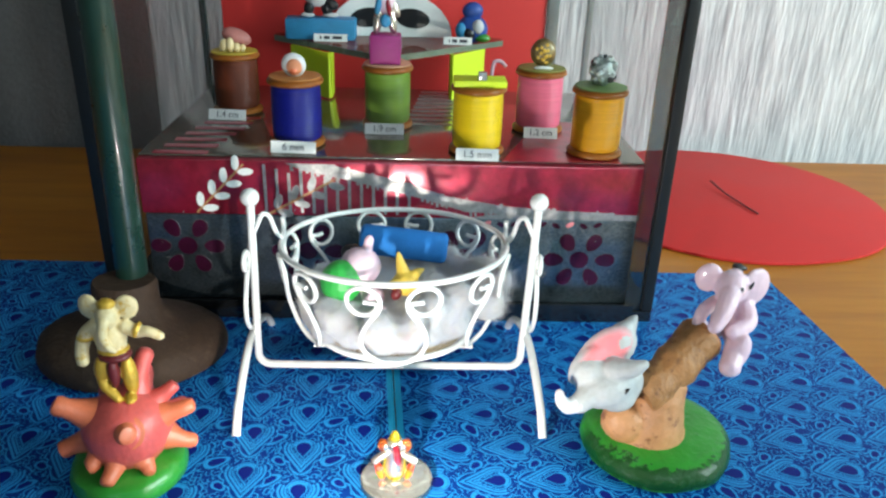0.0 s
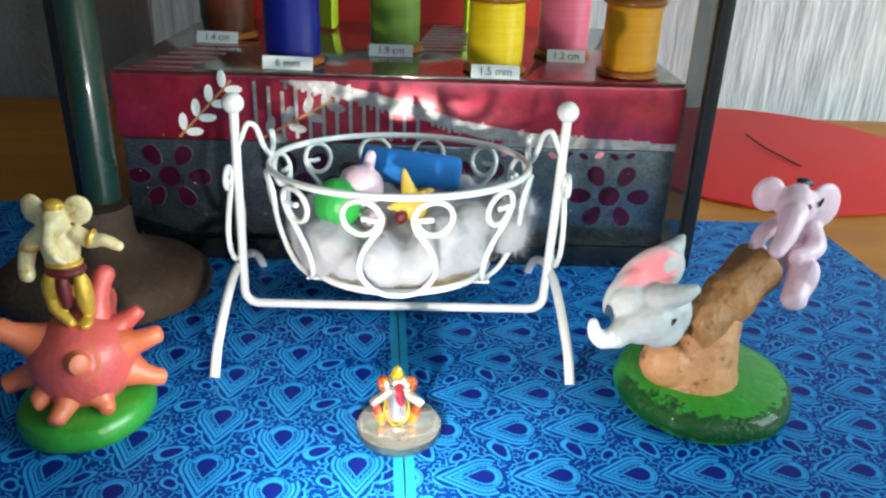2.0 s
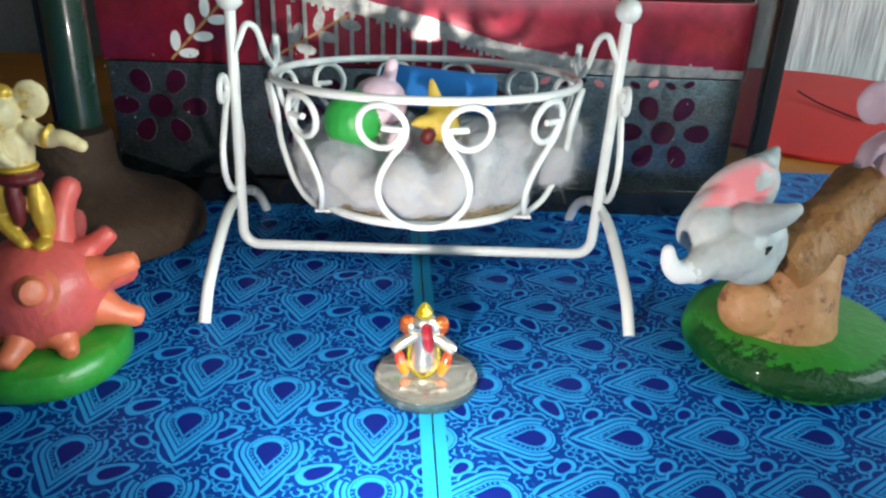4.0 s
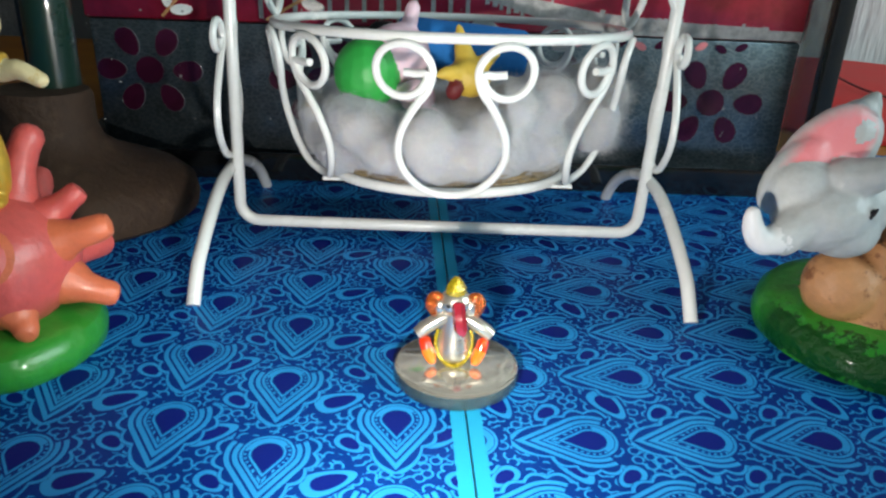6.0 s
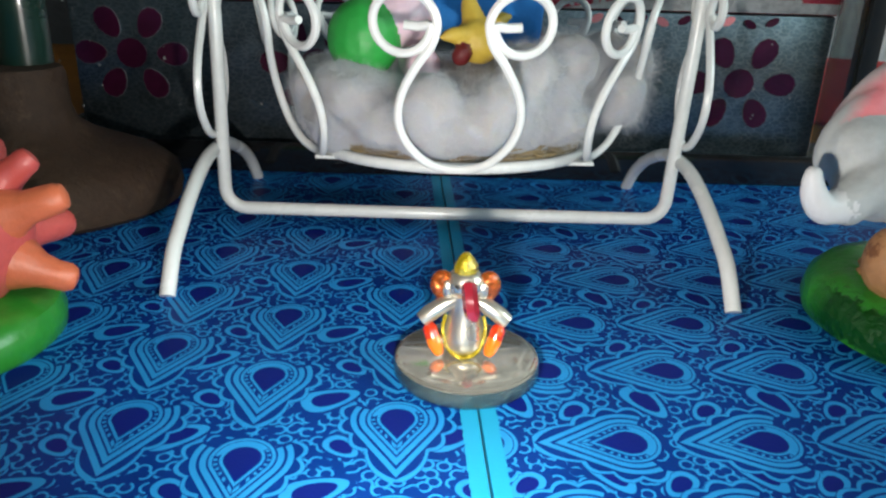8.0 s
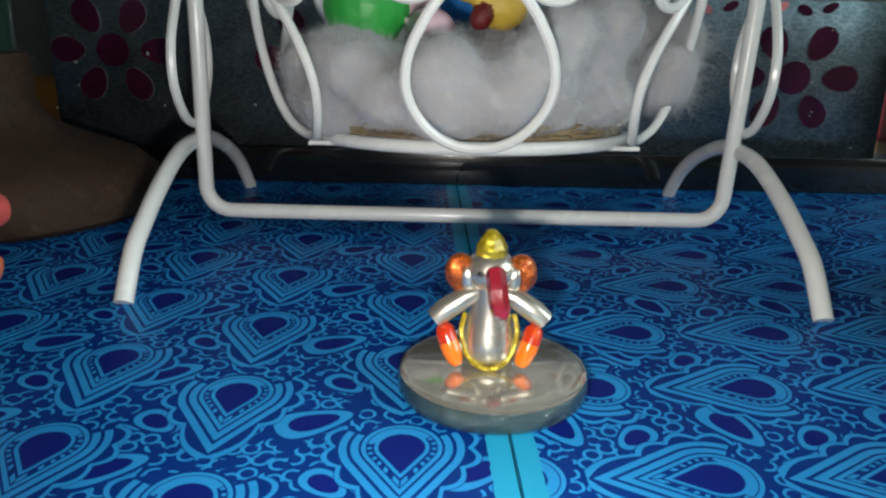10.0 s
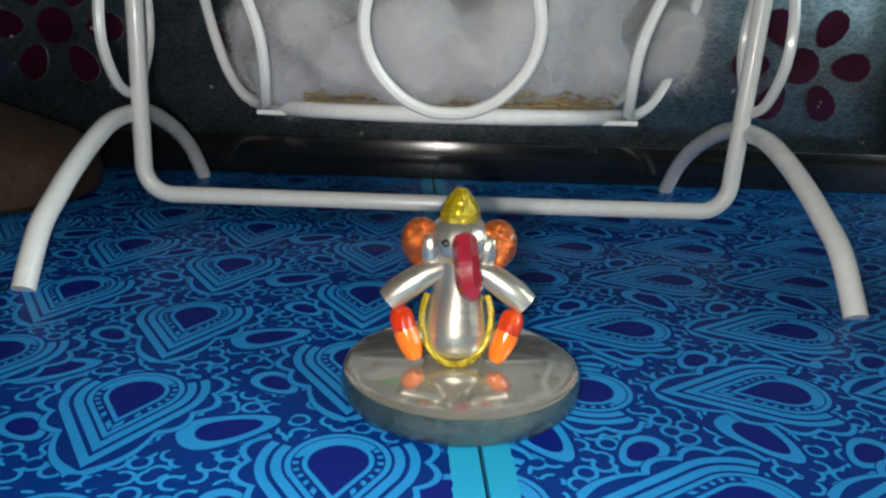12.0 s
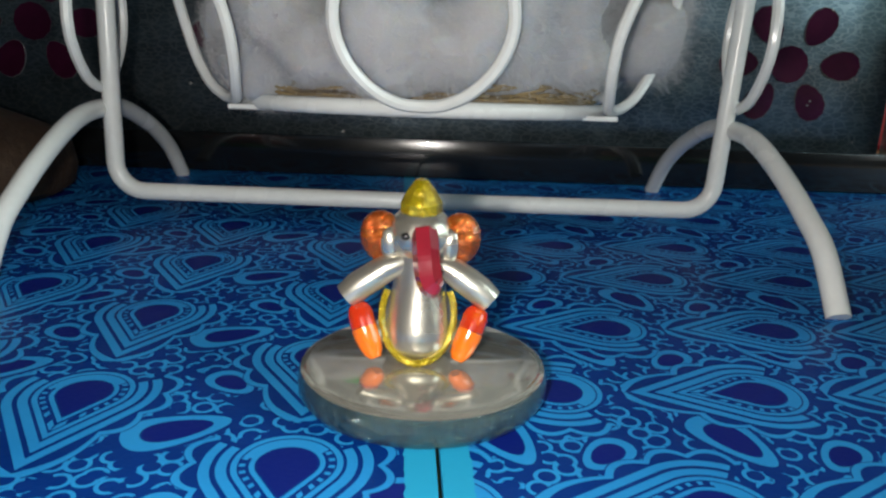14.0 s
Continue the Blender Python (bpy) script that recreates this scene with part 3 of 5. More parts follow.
for nm, lo, hi in (("front_pane", (CX0 + 0.0105, CY0, 0.0065), (CX1 - 0.0127, CY0 + T, CH)),
                   ("back_pane", (CX0 + 0.004, CY1 - T, 0.0065), (CX1 - 0.004, CY1, CH)),
                   ("side_pane", (CX0 + 0.0005, CY0 + 0.004, 0.0065), (CX0 + 0.0005 + T, CY1 - 0.004, CH)),
                   ("side_pane", (CX1 - 0.0005 - T, CY0 + 0.0056, 0.0065), (CX1 - 0.0005, CY1 - 0.004, CH))):
    p = part(nm, box(lo, hi), M_PANE, case, smooth=False)
    p.visible_shadow = False
part("edge_strip", box((CX0, CY0 - 0.0006, 0.0062), (CX0 + 0.0100, CY0 + 0.0036, CH), 0.0005), M_TAPE, case, "black tape over the corner")
part("edge_strip", box((CX1 - 0.0050, CY0 - 0.0006, 0.0062), (CX1, CY0 + 0.0050, CH), 0.0005), M_TAPE, case, "black tape over the corner")
part("glass_edge", box((CX1 - 0.0125, CY0 + 0.0002, 0.0062), (CX1 - 0.0052, CY0 + 0.0034, CH), 0.0006), M_GLASSEDGE, case, "ground grey glass edge").visible_shadow = False
part("edge_strip", box((CX0, CY1 - 0.0036, 0.0062), (CX0 + 0.004, CY1 + 0.0004, CH), 0.0005), M_POLE, case, "dark corner")
part("edge_strip", box((CX1 - 0.004, CY1 - 0.0036, 0.0062), (CX1, CY1 + 0.0004, CH), 0.0005), M_ALU, case, "grey corner")
part("top", box((CX0, CY0, CH), (CX1, CY1, CH + 0.003), 0.0005), M_PANE, case, smooth=False).visible_shadow = False

rng = random.Random(44)
bm = bmesh.new()
for k in range(90):
    r = rng.uniform(0.00012, 0.00042)
    add_blob(bm, (rng.uniform(CX0 + 0.012, CX1 - 0.014), CY0 - 0.00005, rng.uniform(0.010, 0.062)), (r, 0.00006, r * rng.uniform(0.7, 1.3)), seg=7, rings=4)
part("dust", bm, M_DUST, case, "pale dust specks on the glass")

BX0, BX1, BY0, BY1, BZ = -0.1115, 0.1085, 0.3725, 0.508, 0.0745
gift = thing("foil_box", (0, 0, 0), "gift box in red and blue-grey patterned foil inside the case", "box")
part("box_body", box((BX0 + 0.001, BY0 + 0.0008, 0.0062), (BX1 - 0.001, BY1 - 0.001, 0.0478), 0.0008), M_FOILGREY, gift, "blue-grey foil with a fine silver net")
lid = part("lid", box((BX0, BY0, 0.0480), (BX1, BY1, 0.0732), 0.0010), M_FOILRED, gift, "crimson foil lid")
part("lid_top", box((BX0 + 0.0006, BY0 + 0.0032, 0.0733), (BX1 - 0.0006, BY1 - 0.0006, BZ), 0.0004), M_FOILTOP, gift, "mirror-like dark foil top")
LEAN = radians(0.3)      # the lid's front slopes back a little
for v in lid.data.vertices:
    if v.co.y < BY0 + 0.003:
        v.co.y += (v.co.z - 0.048) * math.tan(LEAN)
FRONT = Matrix.Translation((0, BY0, 0.048)) @ Matrix.Rotation(-LEAN, 4, "X") @ Matrix.Translation((0, 0, -0.048)) @ pose(0, 0, 0, 90)      # shapes drawn in x, z on the box's front
LOWER = Matrix.Translation((0, BY0 + 0.0008, 0)) @ pose(0, 0, 0, 90)


def leaf_outline(x, z, length, width, ang, n=12, tip=0.0):
    c, s, out = math.cos(ang), math.sin(ang), []
    for i in range(n):
        a = 2 * math.pi * i / n
        u, v = length / 2 * math.cos(a), width / 2 * math.sin(a) * (1 - tip * math.cos(a))
        out.append((x + u * c - v * s, z + u * s + v * c))
    return out


# flowers: six petals round a centre
for fx, fz in ((0.083, 0.0285), (-0.0935, 0.0325), (0.030, 0.029), (-0.040, 0.031)):
    flower = part("flower_print", prism(leaf_outline(fx, fz, 0.0088, 0.0086, 0), 0.0003, LOWER), M_PETAL, gift, "dark maroon foil flower", False)
    for k in range(6):
        a = k * math.pi / 3
        part("petal_rim", prism(leaf_outline(fx + 0.0118 * math.cos(a), fz + 0.0098 * math.sin(a), 0.0096, 0.0070, a, tip=-0.2), 0.00012, LOWER), M_PETALRIM, flower, "", False)
        part("petal", prism(leaf_outline(fx + 0.0118 * math.cos(a), fz + 0.0098 * math.sin(a), 0.0092, 0.0066, a, tip=-0.2), 0.0003, LOWER), M_PETAL, flower, "", False)


# leaf sprigs on the lid's front
def sprig(x0, z0, x1, z1, pairs, size, material, label):
    a = math.atan2(z1 - z0, x1 - x0)
    w = 0.0009
    nx, nz = -math.sin(a) * w / 2, math.cos(a) * w / 2
    ob = part("sprig_print", prism([(x0 + nx, z0 + nz), (x0 - nx, z0 - nz), (x1 - nx, z1 - nz), (x1 + nx, z1 + nz)], 0.0003, FRONT), M_STUMP, gift, label, False)
    for k in range(pairs):
        u = (k + 0.35) / pairs
        for s in (-1, 1):
            b = a + s * 0.75
            cx, cz = x0 + (x1 - x0) * u + size * 0.62 * math.cos(b), z0 + (z1 - z0) * u + size * 0.62 * math.sin(b)
            if 0.0490 < cz < 0.0722:
                part("leaf", prism(leaf_outline(cx, cz, size, size * 0.48, b), 0.0004, FRONT), material, ob, "", False)


sprig(-0.0875, 0.0490, -0.0660, 0.0715, 4, 0.0068, M_LABEL, "pale leaf sprig on the crimson foil")
sprig(-0.0560, 0.0490, -0.0260, 0.0660, 4, 0.0072, M_FOILSILVER, "silver leaf sprig on the crimson foil")
# silver swoosh and upright bars
sw = [(-0.048, 0.0722), (-0.030, 0.0722), (0.000, 0.0655), (0.022, 0.0585), (0.046, 0.0545), (0.075, 0.0525), (0.0965, 0.0520),
      (0.0965, 0.0492), (0.070, 0.0495), (0.030, 0.0515), (0.010, 0.0575), (-0.018, 0.0645), (-0.040, 0.0690)]
rng = random.Random(31)


def along(points, x):
    for (xa, za), (xb, zb) in zip(points, points[1:]):
        if min(xa, xb) <= x <= max(xa, xb):
            return za + (zb - za) * (x - xa) / (xb - xa)
    return points[-1][1]


# the swoosh is one silver print, edged with ragged upright dashes
part("swoosh_print", prism(sw, 0.00026, FRONT), M_FOILSILVER, gift, "silver glitter swoosh on the crimson foil", False)
part("silver_strip", prism([(0.0300, 0.0484), (BX1 - 0.001, 0.0484), (BX1 - 0.001, 0.0512), (0.0500, 0.0516)], 0.00022, FRONT), M_FOILSILVER, gift, "silver strip along the lid's lower edge", False)
upper, lower = sw[1:7], sw[7:] + [(-0.048, 0.0712)]
for k in range(66):
    x = -0.046 + 0.1405 * k / 65
    hi = min(0.0722, (0.0722 if x < -0.030 else along(upper, x)) + rng.uniform(-0.0012, 0.0010))
    lo = max(0.0490, along(lower[::-1], x) + rng.uniform(-0.0022, 0.0008))
    w = rng.uniform(0.0010, 0.0019)
    if hi - lo > 0.0006:
        part("dash_print", prism([(x, lo), (x + w, lo + rng.uniform(-0.0004, 0.0004)), (x + w * rng.uniform(0.6, 1.1), hi), (x + rng.uniform(-0.0003, 0.0003), hi)], 0.0003, FRONT), M_FOILSILVER, gift, "", False)
for k in range(13):
    bx = -0.058 + k * 0.0052
    top = 0.0715 - 0.0018 * (k % 3) - max(0, (bx + 0.040)) * 0.16
    part("bar_print", prism([(bx, 0.0495), (bx + 0.0013, 0.0495), (bx + 0.0013, top), (bx, top)], 0.00022, FRONT), M_FOILSILVER, gift, "", False)
for k in range(9):
    part("chip_print", prism(leaf_outline(0.040 + k * 0.0062, 0.0458 - 0.0006 * (k % 2), 0.0040, 0.0022, 0.5 * (-1) ** k), 0.0003, LOWER),
         M_ROSE if k % 3 == 0 else M_PETAL, gift, "", False)

# dark stripes and red tail on the top of the box
for k in range(9):
    part("top_stripe", box((0.002 + k * 0.001, 0.430 + k * 0.0085, BZ + 0.0001), (0.040 - k * 0.001, 0.4330 + k * 0.0085, BZ + 0.0003)), M_FOILSILVER, gift, "", False)
for k in range(7):
    part("top_stripe", box((-0.105 + k * 0.002, 0.376 + k * 0.0095, BZ + 0.0001), (-0.082 + k * 0.002, 0.380 + k * 0.0095, BZ + 0.0003)), M_FOILRED, gift, "", False)
part("top_panel", prism([(0.045, 0.374), (0.097, 0.374), (0.097, 0.44), (0.07, 0.44)], 0.0002, Matrix.Translation((0, 0, BZ + 0.0001))), M_FOILRED, gift, "crimson foil corner", False)

# red backing card with a grey rim
card = thing("backing_card", (0, 0, 0), "upright red card with a grey rim behind the display", "card")
part("panel", box((-0.1065, 0.524, 0.0062), (0.083, 0.526, 0.215), 0.0004), M_REDCARD, card)
part("rim", box((0.0834, 0.5225, 0.0062), (0.0905, 0.527, 0.215), 0.0008), M_ALU, card, "grey rim")

# ---------------------------------------------------------------- thread spools with their figures and labels
TOP = BZ + 0.0003


def text_lines(body, size, m, parent):
    cu = bpy.data.curves.new("lettering", "FONT")
    cu.body, cu.size, cu.extrude = body, size, 0.00003
    cu.align_x, cu.align_y = "CENTER", "CENTER"
    tmp = bpy.data.objects.new("lettering", cu)
    me = bpy.data.meshes.new_from_object(tmp)
    bpy.data.objects.remove(tmp)
    me.materials.append(M_INK)
    ob = new("lettering", me)
    ob.parent = parent
    ob.matrix_basis = m
    return ob


def label_card(x, y, z, words, w=0.0185, h=0.0052, lean=20, turn=0):
    """A small white card that leans back; its words, or plain bars where they cannot be read."""
    ob = thing("label_card", (x, y, z), f"small white paper label reading {words}" if words else "small white paper label with unreadable dark print", "label", "size labels")
    ob.rotation_euler = (0, 0, radians(turn))
    m = pose(0, 0, 0, 90 - lean)
    part("card", box((-w / 2, 0, -0.0004), (w / 2, h, 0.0), 0.0001, m), M_LABEL, ob, "", False)
    part("prop", box((-w / 4, 0, -0.0008), (w / 4, 0.0006, -0.0004), 0, m), M_LABEL, ob, "", False)
    if words:
        text_lines(words, 0.0042, m @ pose(0, h / 2, 0.0001), ob)
    else:
        for a, b in ((-0.32, -0.27), (-0.20, -0.02), (0.06, 0.34)):
            part("print_bar", box((a * w, h * 0.3, 0.0), (b * w, h * 0.7, 0.0001), 0, m), M_INK, ob, "", False)
    return ob


def spool(x, y, z, name, c, label, cap=None, cap_label=""):
    ob = thing("thread_spool", (x, y, z), label, "thread spool", "spools on the foil box")
    part("thread", lathe([(0, 0.0028), (0.0098, 0.0028), (0.0106, 0.0036), (0.0108, 0.006), (0.0109, 0.015), (0.0108, 0.0240), (0.0106, 0.0264), (0.0098, 0.0272), (0, 0.0272)], seg=48), thread(name, c), ob)
    for z0, nm in ((0.0, "base_flange"), (0.0270, "top_flange")):
        part(nm, lathe([(0, z0), (0.0112, z0), (0.0121, z0 + 0.0006), (0.0123, z0 + 0.0014), (0.0119, z0 + 0.0023), (0.0108, z0 + 0.0029), (0, z0 + 0.0029)], seg=48), M_CAP, ob, "varnished wood")
    if cap:
        part("paper_disc", lathe([(0, 0.0300), (0.0112, 0.0300), (0.0114, 0.0302), (0.0112, 0.0305), (0, 0.0305)], seg=40), cap, ob, cap_label)
    return ob


spool(-0.0835, 0.448, TOP, "brown_thread", (0.12, 0.028, 0.012), "spool of brown thread with a yellow disc on top", plain("yellow_disc", (0.55, 0.42, 0.05), 0.5), "yellow card disc")
spool(-0.0455, 0.394, TOP, "navy_thread", (0.004, 0.008, 0.17), "spool of navy blue thread with an orange-brown cap", plain("orange_disc", (0.48, 0.20, 0.05), 0.5), "orange-brown disc")
spool(-0.0065, 0.427, TOP, "olive_thread", (0.15, 0.27, 0.03), "spool of olive green thread with a wooden cap", plain("peach_disc", (0.62, 0.36, 0.22), 0.5), "peach disc")
spool(0.0345, 0.388, TOP, "yellow_thread", (0.78, 0.55, 0.006), "spool of bright yellow thread under a lime card")
spool(0.0670, 0.425, TOP, "pink_thread", (0.74, 0.15, 0.24), "spool of pink thread with a green disc on top", plain("sage_disc", (0.24, 0.25, 0.05), 0.5), "sage green disc")
spool(0.0875, 0.388, TOP, "gold_thread", (0.70, 0.32, 0.012), "spool of golden orange thread with a green disc", plain("leaf_disc", (0.16, 0.26, 0.08), 0.5), "leaf green disc")

label_card(-0.0855, 0.4300, TOP, "1.4 cm", turn=-4)
label_card(-0.0455, 0.3785, TOP, "6 mm", w=0.0195, turn=-3)
label_card(-0.0075, 0.4105, TOP, "1.9 cm")
label_card(0.0340, 0.3735, TOP, "1.5 mm", turn=-2)
label_card(0.0665, 0.4095, TOP, "1.2 cm", w=0.0160, turn=-3)

DISC = TOP + 0.0305


def figurine(name, blobs, mats, label, tubes=(), skin=0.0):
    """One small sculpture in a single mesh. blobs: centre, radii, turn, material slot."""
    bm = bmesh.new()
    for c, r, rot, slot in blobs:
        add_blob(bm, c, r, rot, slot, 16, 10)
    for pts, rad, slot in tubes:
        path = smooth_path(pts, 5)
        rr = [rad[0] + (rad[1] - rad[0]) * i / (len(path) - 1) for i in range(len(path))]
        add_tube(bm, path, rr, 10, slot=slot)
        for end, k in ((path[0], rr[0]), (path[-1], rr[-1])):
            add_blob(bm, end, (k, k, k), (0, 0, 0), slot, 10, 8)
    if skin:
        bm = fused(bm, skin, 0.00012)
    return tagged(part(name, bm, mats), label, "figurine", "miniature figures")


x, y, z = -0.0830, 0.447, DISC
figurine("shell_figurine", [((x - 0.004, y - 0.003, z + 0.0030), (0.0022, 0.002, 0.0034), (0, 0, 0), 0), ((x - 0.001, y - 0.004, z + 0.0035), (0.0020, 0.002, 0.0036), (0, 0, 0), 0),
         ((x + 0.0020, y - 0.0035, z + 0.0022), (0.0018, 0.0018, 0.0024), (0, 0, 0), 0), ((x + 0.0045, y - 0.002, z + 0.0018), (0.0015, 0.0015, 0.0020), (0, 0, 0), 0),
         ((x + 0.001, y + 0.002, z + 0.0066), (0.0075, 0.004, 0.0040), (0, 18, 0), 1), ((x - 0.006, y - 0.002, z + 0.0022), (0.0009, 0.0009, 0.0030), (0, 12, 0), 0)],
         [M_CREAM, plain("dusty_rose", (0.45, 0.17, 0.15), 0.5)], "cream and dusty rose clay figure on a spool")
x, y, z = -0.0455, 0.392, DISC
figurine("oval_figurine", [((x, y, z + 0.0048), (0.0053, 0.0022, 0.0052), (0, 0, 0), 0), ((x + 0.0004, y - 0.0016, z + 0.0042), (0.0034, 0.0014, 0.0036), (0, 0, 0), 1),
         ((x + 0.0002, y - 0.0022, z + 0.0028), (0.0018, 0.0012, 0.0014), (0, 0, 0), 2)], [M_WHITECLAY, plain("peach_clay", (0.62, 0.24, 0.12), 0.4), M_CORALTIP], "white oval medallion with a peach relief")
x, y, z = 0.0670, 0.424, DISC
figurine("oval_figurine", [((x, y, z + 0.0072), (0.0061, 0.0034, 0.0066), (0, 0, 0), 0), *[((x + 0.0034 * math.sin(2.4 * k) * (0.3 + k / 14), y - 0.0027 + 0.0010 * k / 12, z + 0.0070 + 0.0044 * math.cos(2.4 * k) * (0.3 + k / 14)), (0.0012, 0.0009, 0.0013), (0, 30 * k, 0), 1) for k in range(11)],
         ((x, y - 0.004, z + 0.0006), (0.0046, 0.0010, 0.0009), (0, 0, 0), 2)], [M_DARKEGG, M_GOLD, M_LABEL], "dark glittering oval with a gold relief")
x, y, z = 0.0878, 0.388, DISC
rng = random.Random(8)
bm = bmesh.new()
add_blob(bm, (x, y, z + 0.0064), (0.0050, 0.0042, 0.0060), lump=0.2, freq=420, seg=20, rings=12)
for k in range(34):
    a, e, r = rng.uniform(0, 2 * math.pi), rng.uniform(-0.9, 1.4), rng.uniform(0.0010, 0.0020)
    add_blob(bm, (x + 0.0048 * math.cos(a) * math.cos(e), y + 0.0040 * math.sin(a) * math.cos(e), z + 0.0066 + 0.0058 * math.sin(e)), (r, r, r), slot=1 if k % 5 == 0 else 0, seg=8, rings=6)
tagged(part("glitter_figurine", bm, [M_GLITTER, M_BLACK]), "silver-green glitter figure on a gold spool", "figurine", "miniature figures")
lime = tagged(part("lime_card", box((0.0232, 0.3800, TOP + 0.0300), (0.0458, 0.3925, TOP + 0.0328), 0.0004), M_NEON), "lime yellow folded card on the yellow spool", "card")
tagged(part("tiny_cube", box((0.0335, 0.3805, TOP + 0.0329), (0.0371, 0.3835, TOP + 0.0364), 0.0003), M_ALU), "tiny grey cube on the lime card", "cube")
bm = tube(smooth_path([(0.0420, 0.4170, TOP), (0.0425, 0.4170, TOP + 0.030), (0.0455, 0.4170, TOP + 0.0345), (0.0490, 0.4165, TOP + 0.0320)]), 0.0009, sides=8)
tagged(part("curled_wire", bm, M_PINKCLAY), "pale curled wire standing behind the yellow spool", "wire")

# ---------------------------------------------------------------- glass shelf on folded lime cards
SZ = 0.0995
SHELF = [(-0.008, 0.4560), (0.057, 0.5150), (0.057, 0.5220), (-0.075, 0.5220), (-0.075, 0.5150)]
legs = (((-0.0635, 0.503), (-0.0400, 0.479)), ((0.0265, 0.482), (0.0455, 0.505)))
for a, b in legs:
    a, b = Vector(a), Vector(b)
    d = (b - a).normalized()
    n = Vector((-d.y, d.x)) * 0.0008
    inner = a if a.x > b.x else b
    ob = thing("lime_stand", (0, 0, 0), "bright lime folded card holding up the glass shelf", "card stand", "card stands")
    out = [a - n, b - n, b + n, a + n]
    part("front_leaf", prism([tuple(p) for p in out], SZ - TOP - 0.0002, Matrix.Translation((0, 0, TOP))), M_NEON, ob, "", False)
    c = b if b.x < 0 else a
    add = 0.016
    part("side_leaf", box((c.x - 0.0008, c.y + 0.001, TOP), (c.x + 0.0008, c.y + add, SZ - 0.0002)), M_NEON, ob, "", False)
out = SHELF
shelf = part("glass_shelf", prism(out, 0.003, Matrix.Translation((0, 0, SZ))), M_SHELFGLASS, None, "", False)
shelf.visible_shadow = False
tagged(shelf, "greenish square glass shelf set cornerwise on lime cards", "glass shelf")
for (ax, ay), (bx, by) in ((SHELF[4], SHELF[0]), (SHELF[0], SHELF[1])):
    d = Vector((bx - ax, by - ay)).normalized()
    n = Vector((d.y, -d.x)) * 0.0006
    q = [(ax + n.x * 0.15, ay + n.y * 0.15), (ax + n.x, ay + n.y), (bx + n.x, by + n.y), (bx + n.x * 0.15, by + n.y * 0.15)]
    part("ground_edge", prism(q, 0.0032, Matrix.Translation((0, 0, SZ - 0.0001))), M_SHELFEDGE, shelf, "ground green glass edge", False)
S2 = SZ + 0.0031
bm = bmesh.new()
add_box(bm, (-0.0665, 0.4995, S2), (-0.0275, 0.5135, S2 + 0.0115), 0.0012)
tagged(part("blue_block", bm, M_BLUEBLOCK), "matt blue block standing on the glass shelf", "block")
label_card(-0.0410, 0.4960, S2, "", w=0.0185, h=0.0042)
x, y, z = -0.0475, 0.5065, S2 + 0.0115
figurine("painted_figurine", [((x - 0.007, y, z + 0.0012), (0.0040, 0.0035, 0.0014), (0, 0, 0), 0), ((x + 0.006, y, z + 0.0012), (0.0046, 0.0035, 0.0014), (0, 0, 0), 0),
         ((x - 0.006, y, z + 0.005), (0.0030, 0.003, 0.0042), (0, 14, 0), 1), ((x + 0.004, y, z + 0.005), (0.0034, 0.003, 0.0042), (0, -14, 0), 1),
         ((x - 0.001, y, z + 0.012), (0.0080, 0.004, 0.0065), (0, 0, 0), 0), ((x + 0.007, y - 0.002, z + 0.0075), (0.0040, 0.002, 0.0030), (0, 30, 0), 1)],
         [M_WHITECLAY, M_BLACK], "black and white clay figure on the blue block")
x, y, z = -0.0075, 0.4265, DISC
tagged(part("purple_block", box((x - 0.0072, y - 0.006, z), (x + 0.0072, y + 0.006, z + 0.0135), 0.0008), M_PURPLE), "small purple block on the olive spool", "block")
z += 0.0135
figurine("clear_figurine", [((x - 0.0034, y, z + 0.006), (0.0022, 0.002, 0.0065), (0, 10, 0), 0), ((x + 0.0030, y, z + 0.006), (0.0022, 0.002, 0.0065), (0, -10, 0), 0),
         ((x, y, z + 0.0145), (0.0046, 0.0033, 0.0060), (0, 0, 0), 1), ((x + 0.0042, y, z + 0.012), (0.0018, 0.0018, 0.0050), (0, -25, 0), 0),
         ((x - 0.0030, y - 0.0022, z + 0.0130), (0.0016, 0.0014, 0.0044), (0, 14, 0), 2), ((x + 0.0016, y - 0.0030, z + 0.0120), (0.0013, 0.0012, 0.0038), (0, -10, 0), 3), ((x, y - 0.0026, z + 0.0060), (0.0024, 0.0012, 0.0030), (0, 0, 0), 2)],
         [M_CRYSTAL, M_PINKCLAY, M_BLUEBLOCK, M_REDC], "clear and pink miniature figure on a purple block")
x, y, z = 0.0385, 0.5080, S2
figurine("painted_figurine", [((x, y, z + 0.007), (0.0090, 0.0055, 0.0080), (0, 0, 0), 0), ((x - 0.006, y - 0.003, z + 0.006), (0.0036, 0.0028, 0.0052), (0, -15, 0), 1),
         ((x - 0.002, y - 0.0045, z + 0.0050), (0.0036, 0.0020, 0.0030), (0, 30, 0), 2), ((x + 0.003, y - 0.0045, z + 0.0090), (0.0034, 0.0020, 0.0040), (0, 0, 0), 3),
         ((x + 0.006, y - 0.003, z + 0.0026), (0.0045, 0.0030, 0.0024), (0, 0, 0), 4), ((x, y, z + 0.017), (0.0060, 0.004, 0.0050), (0, 0, 0), 0)],
         [plain("deep_blue_clay", (0.02, 0.07, 0.30), 0.4), M_BLUEBLOCK, M_BLACK, M_WHITECLAY, M_GREEN], "deep blue painted figure with white marks")
label_card(0.0300, 0.4960, S2, "", w=0.0160, h=0.0042)
back = thing("white_arch_card", (0, 0, 0), "white arched card with two black ovals on the shelf", "card")
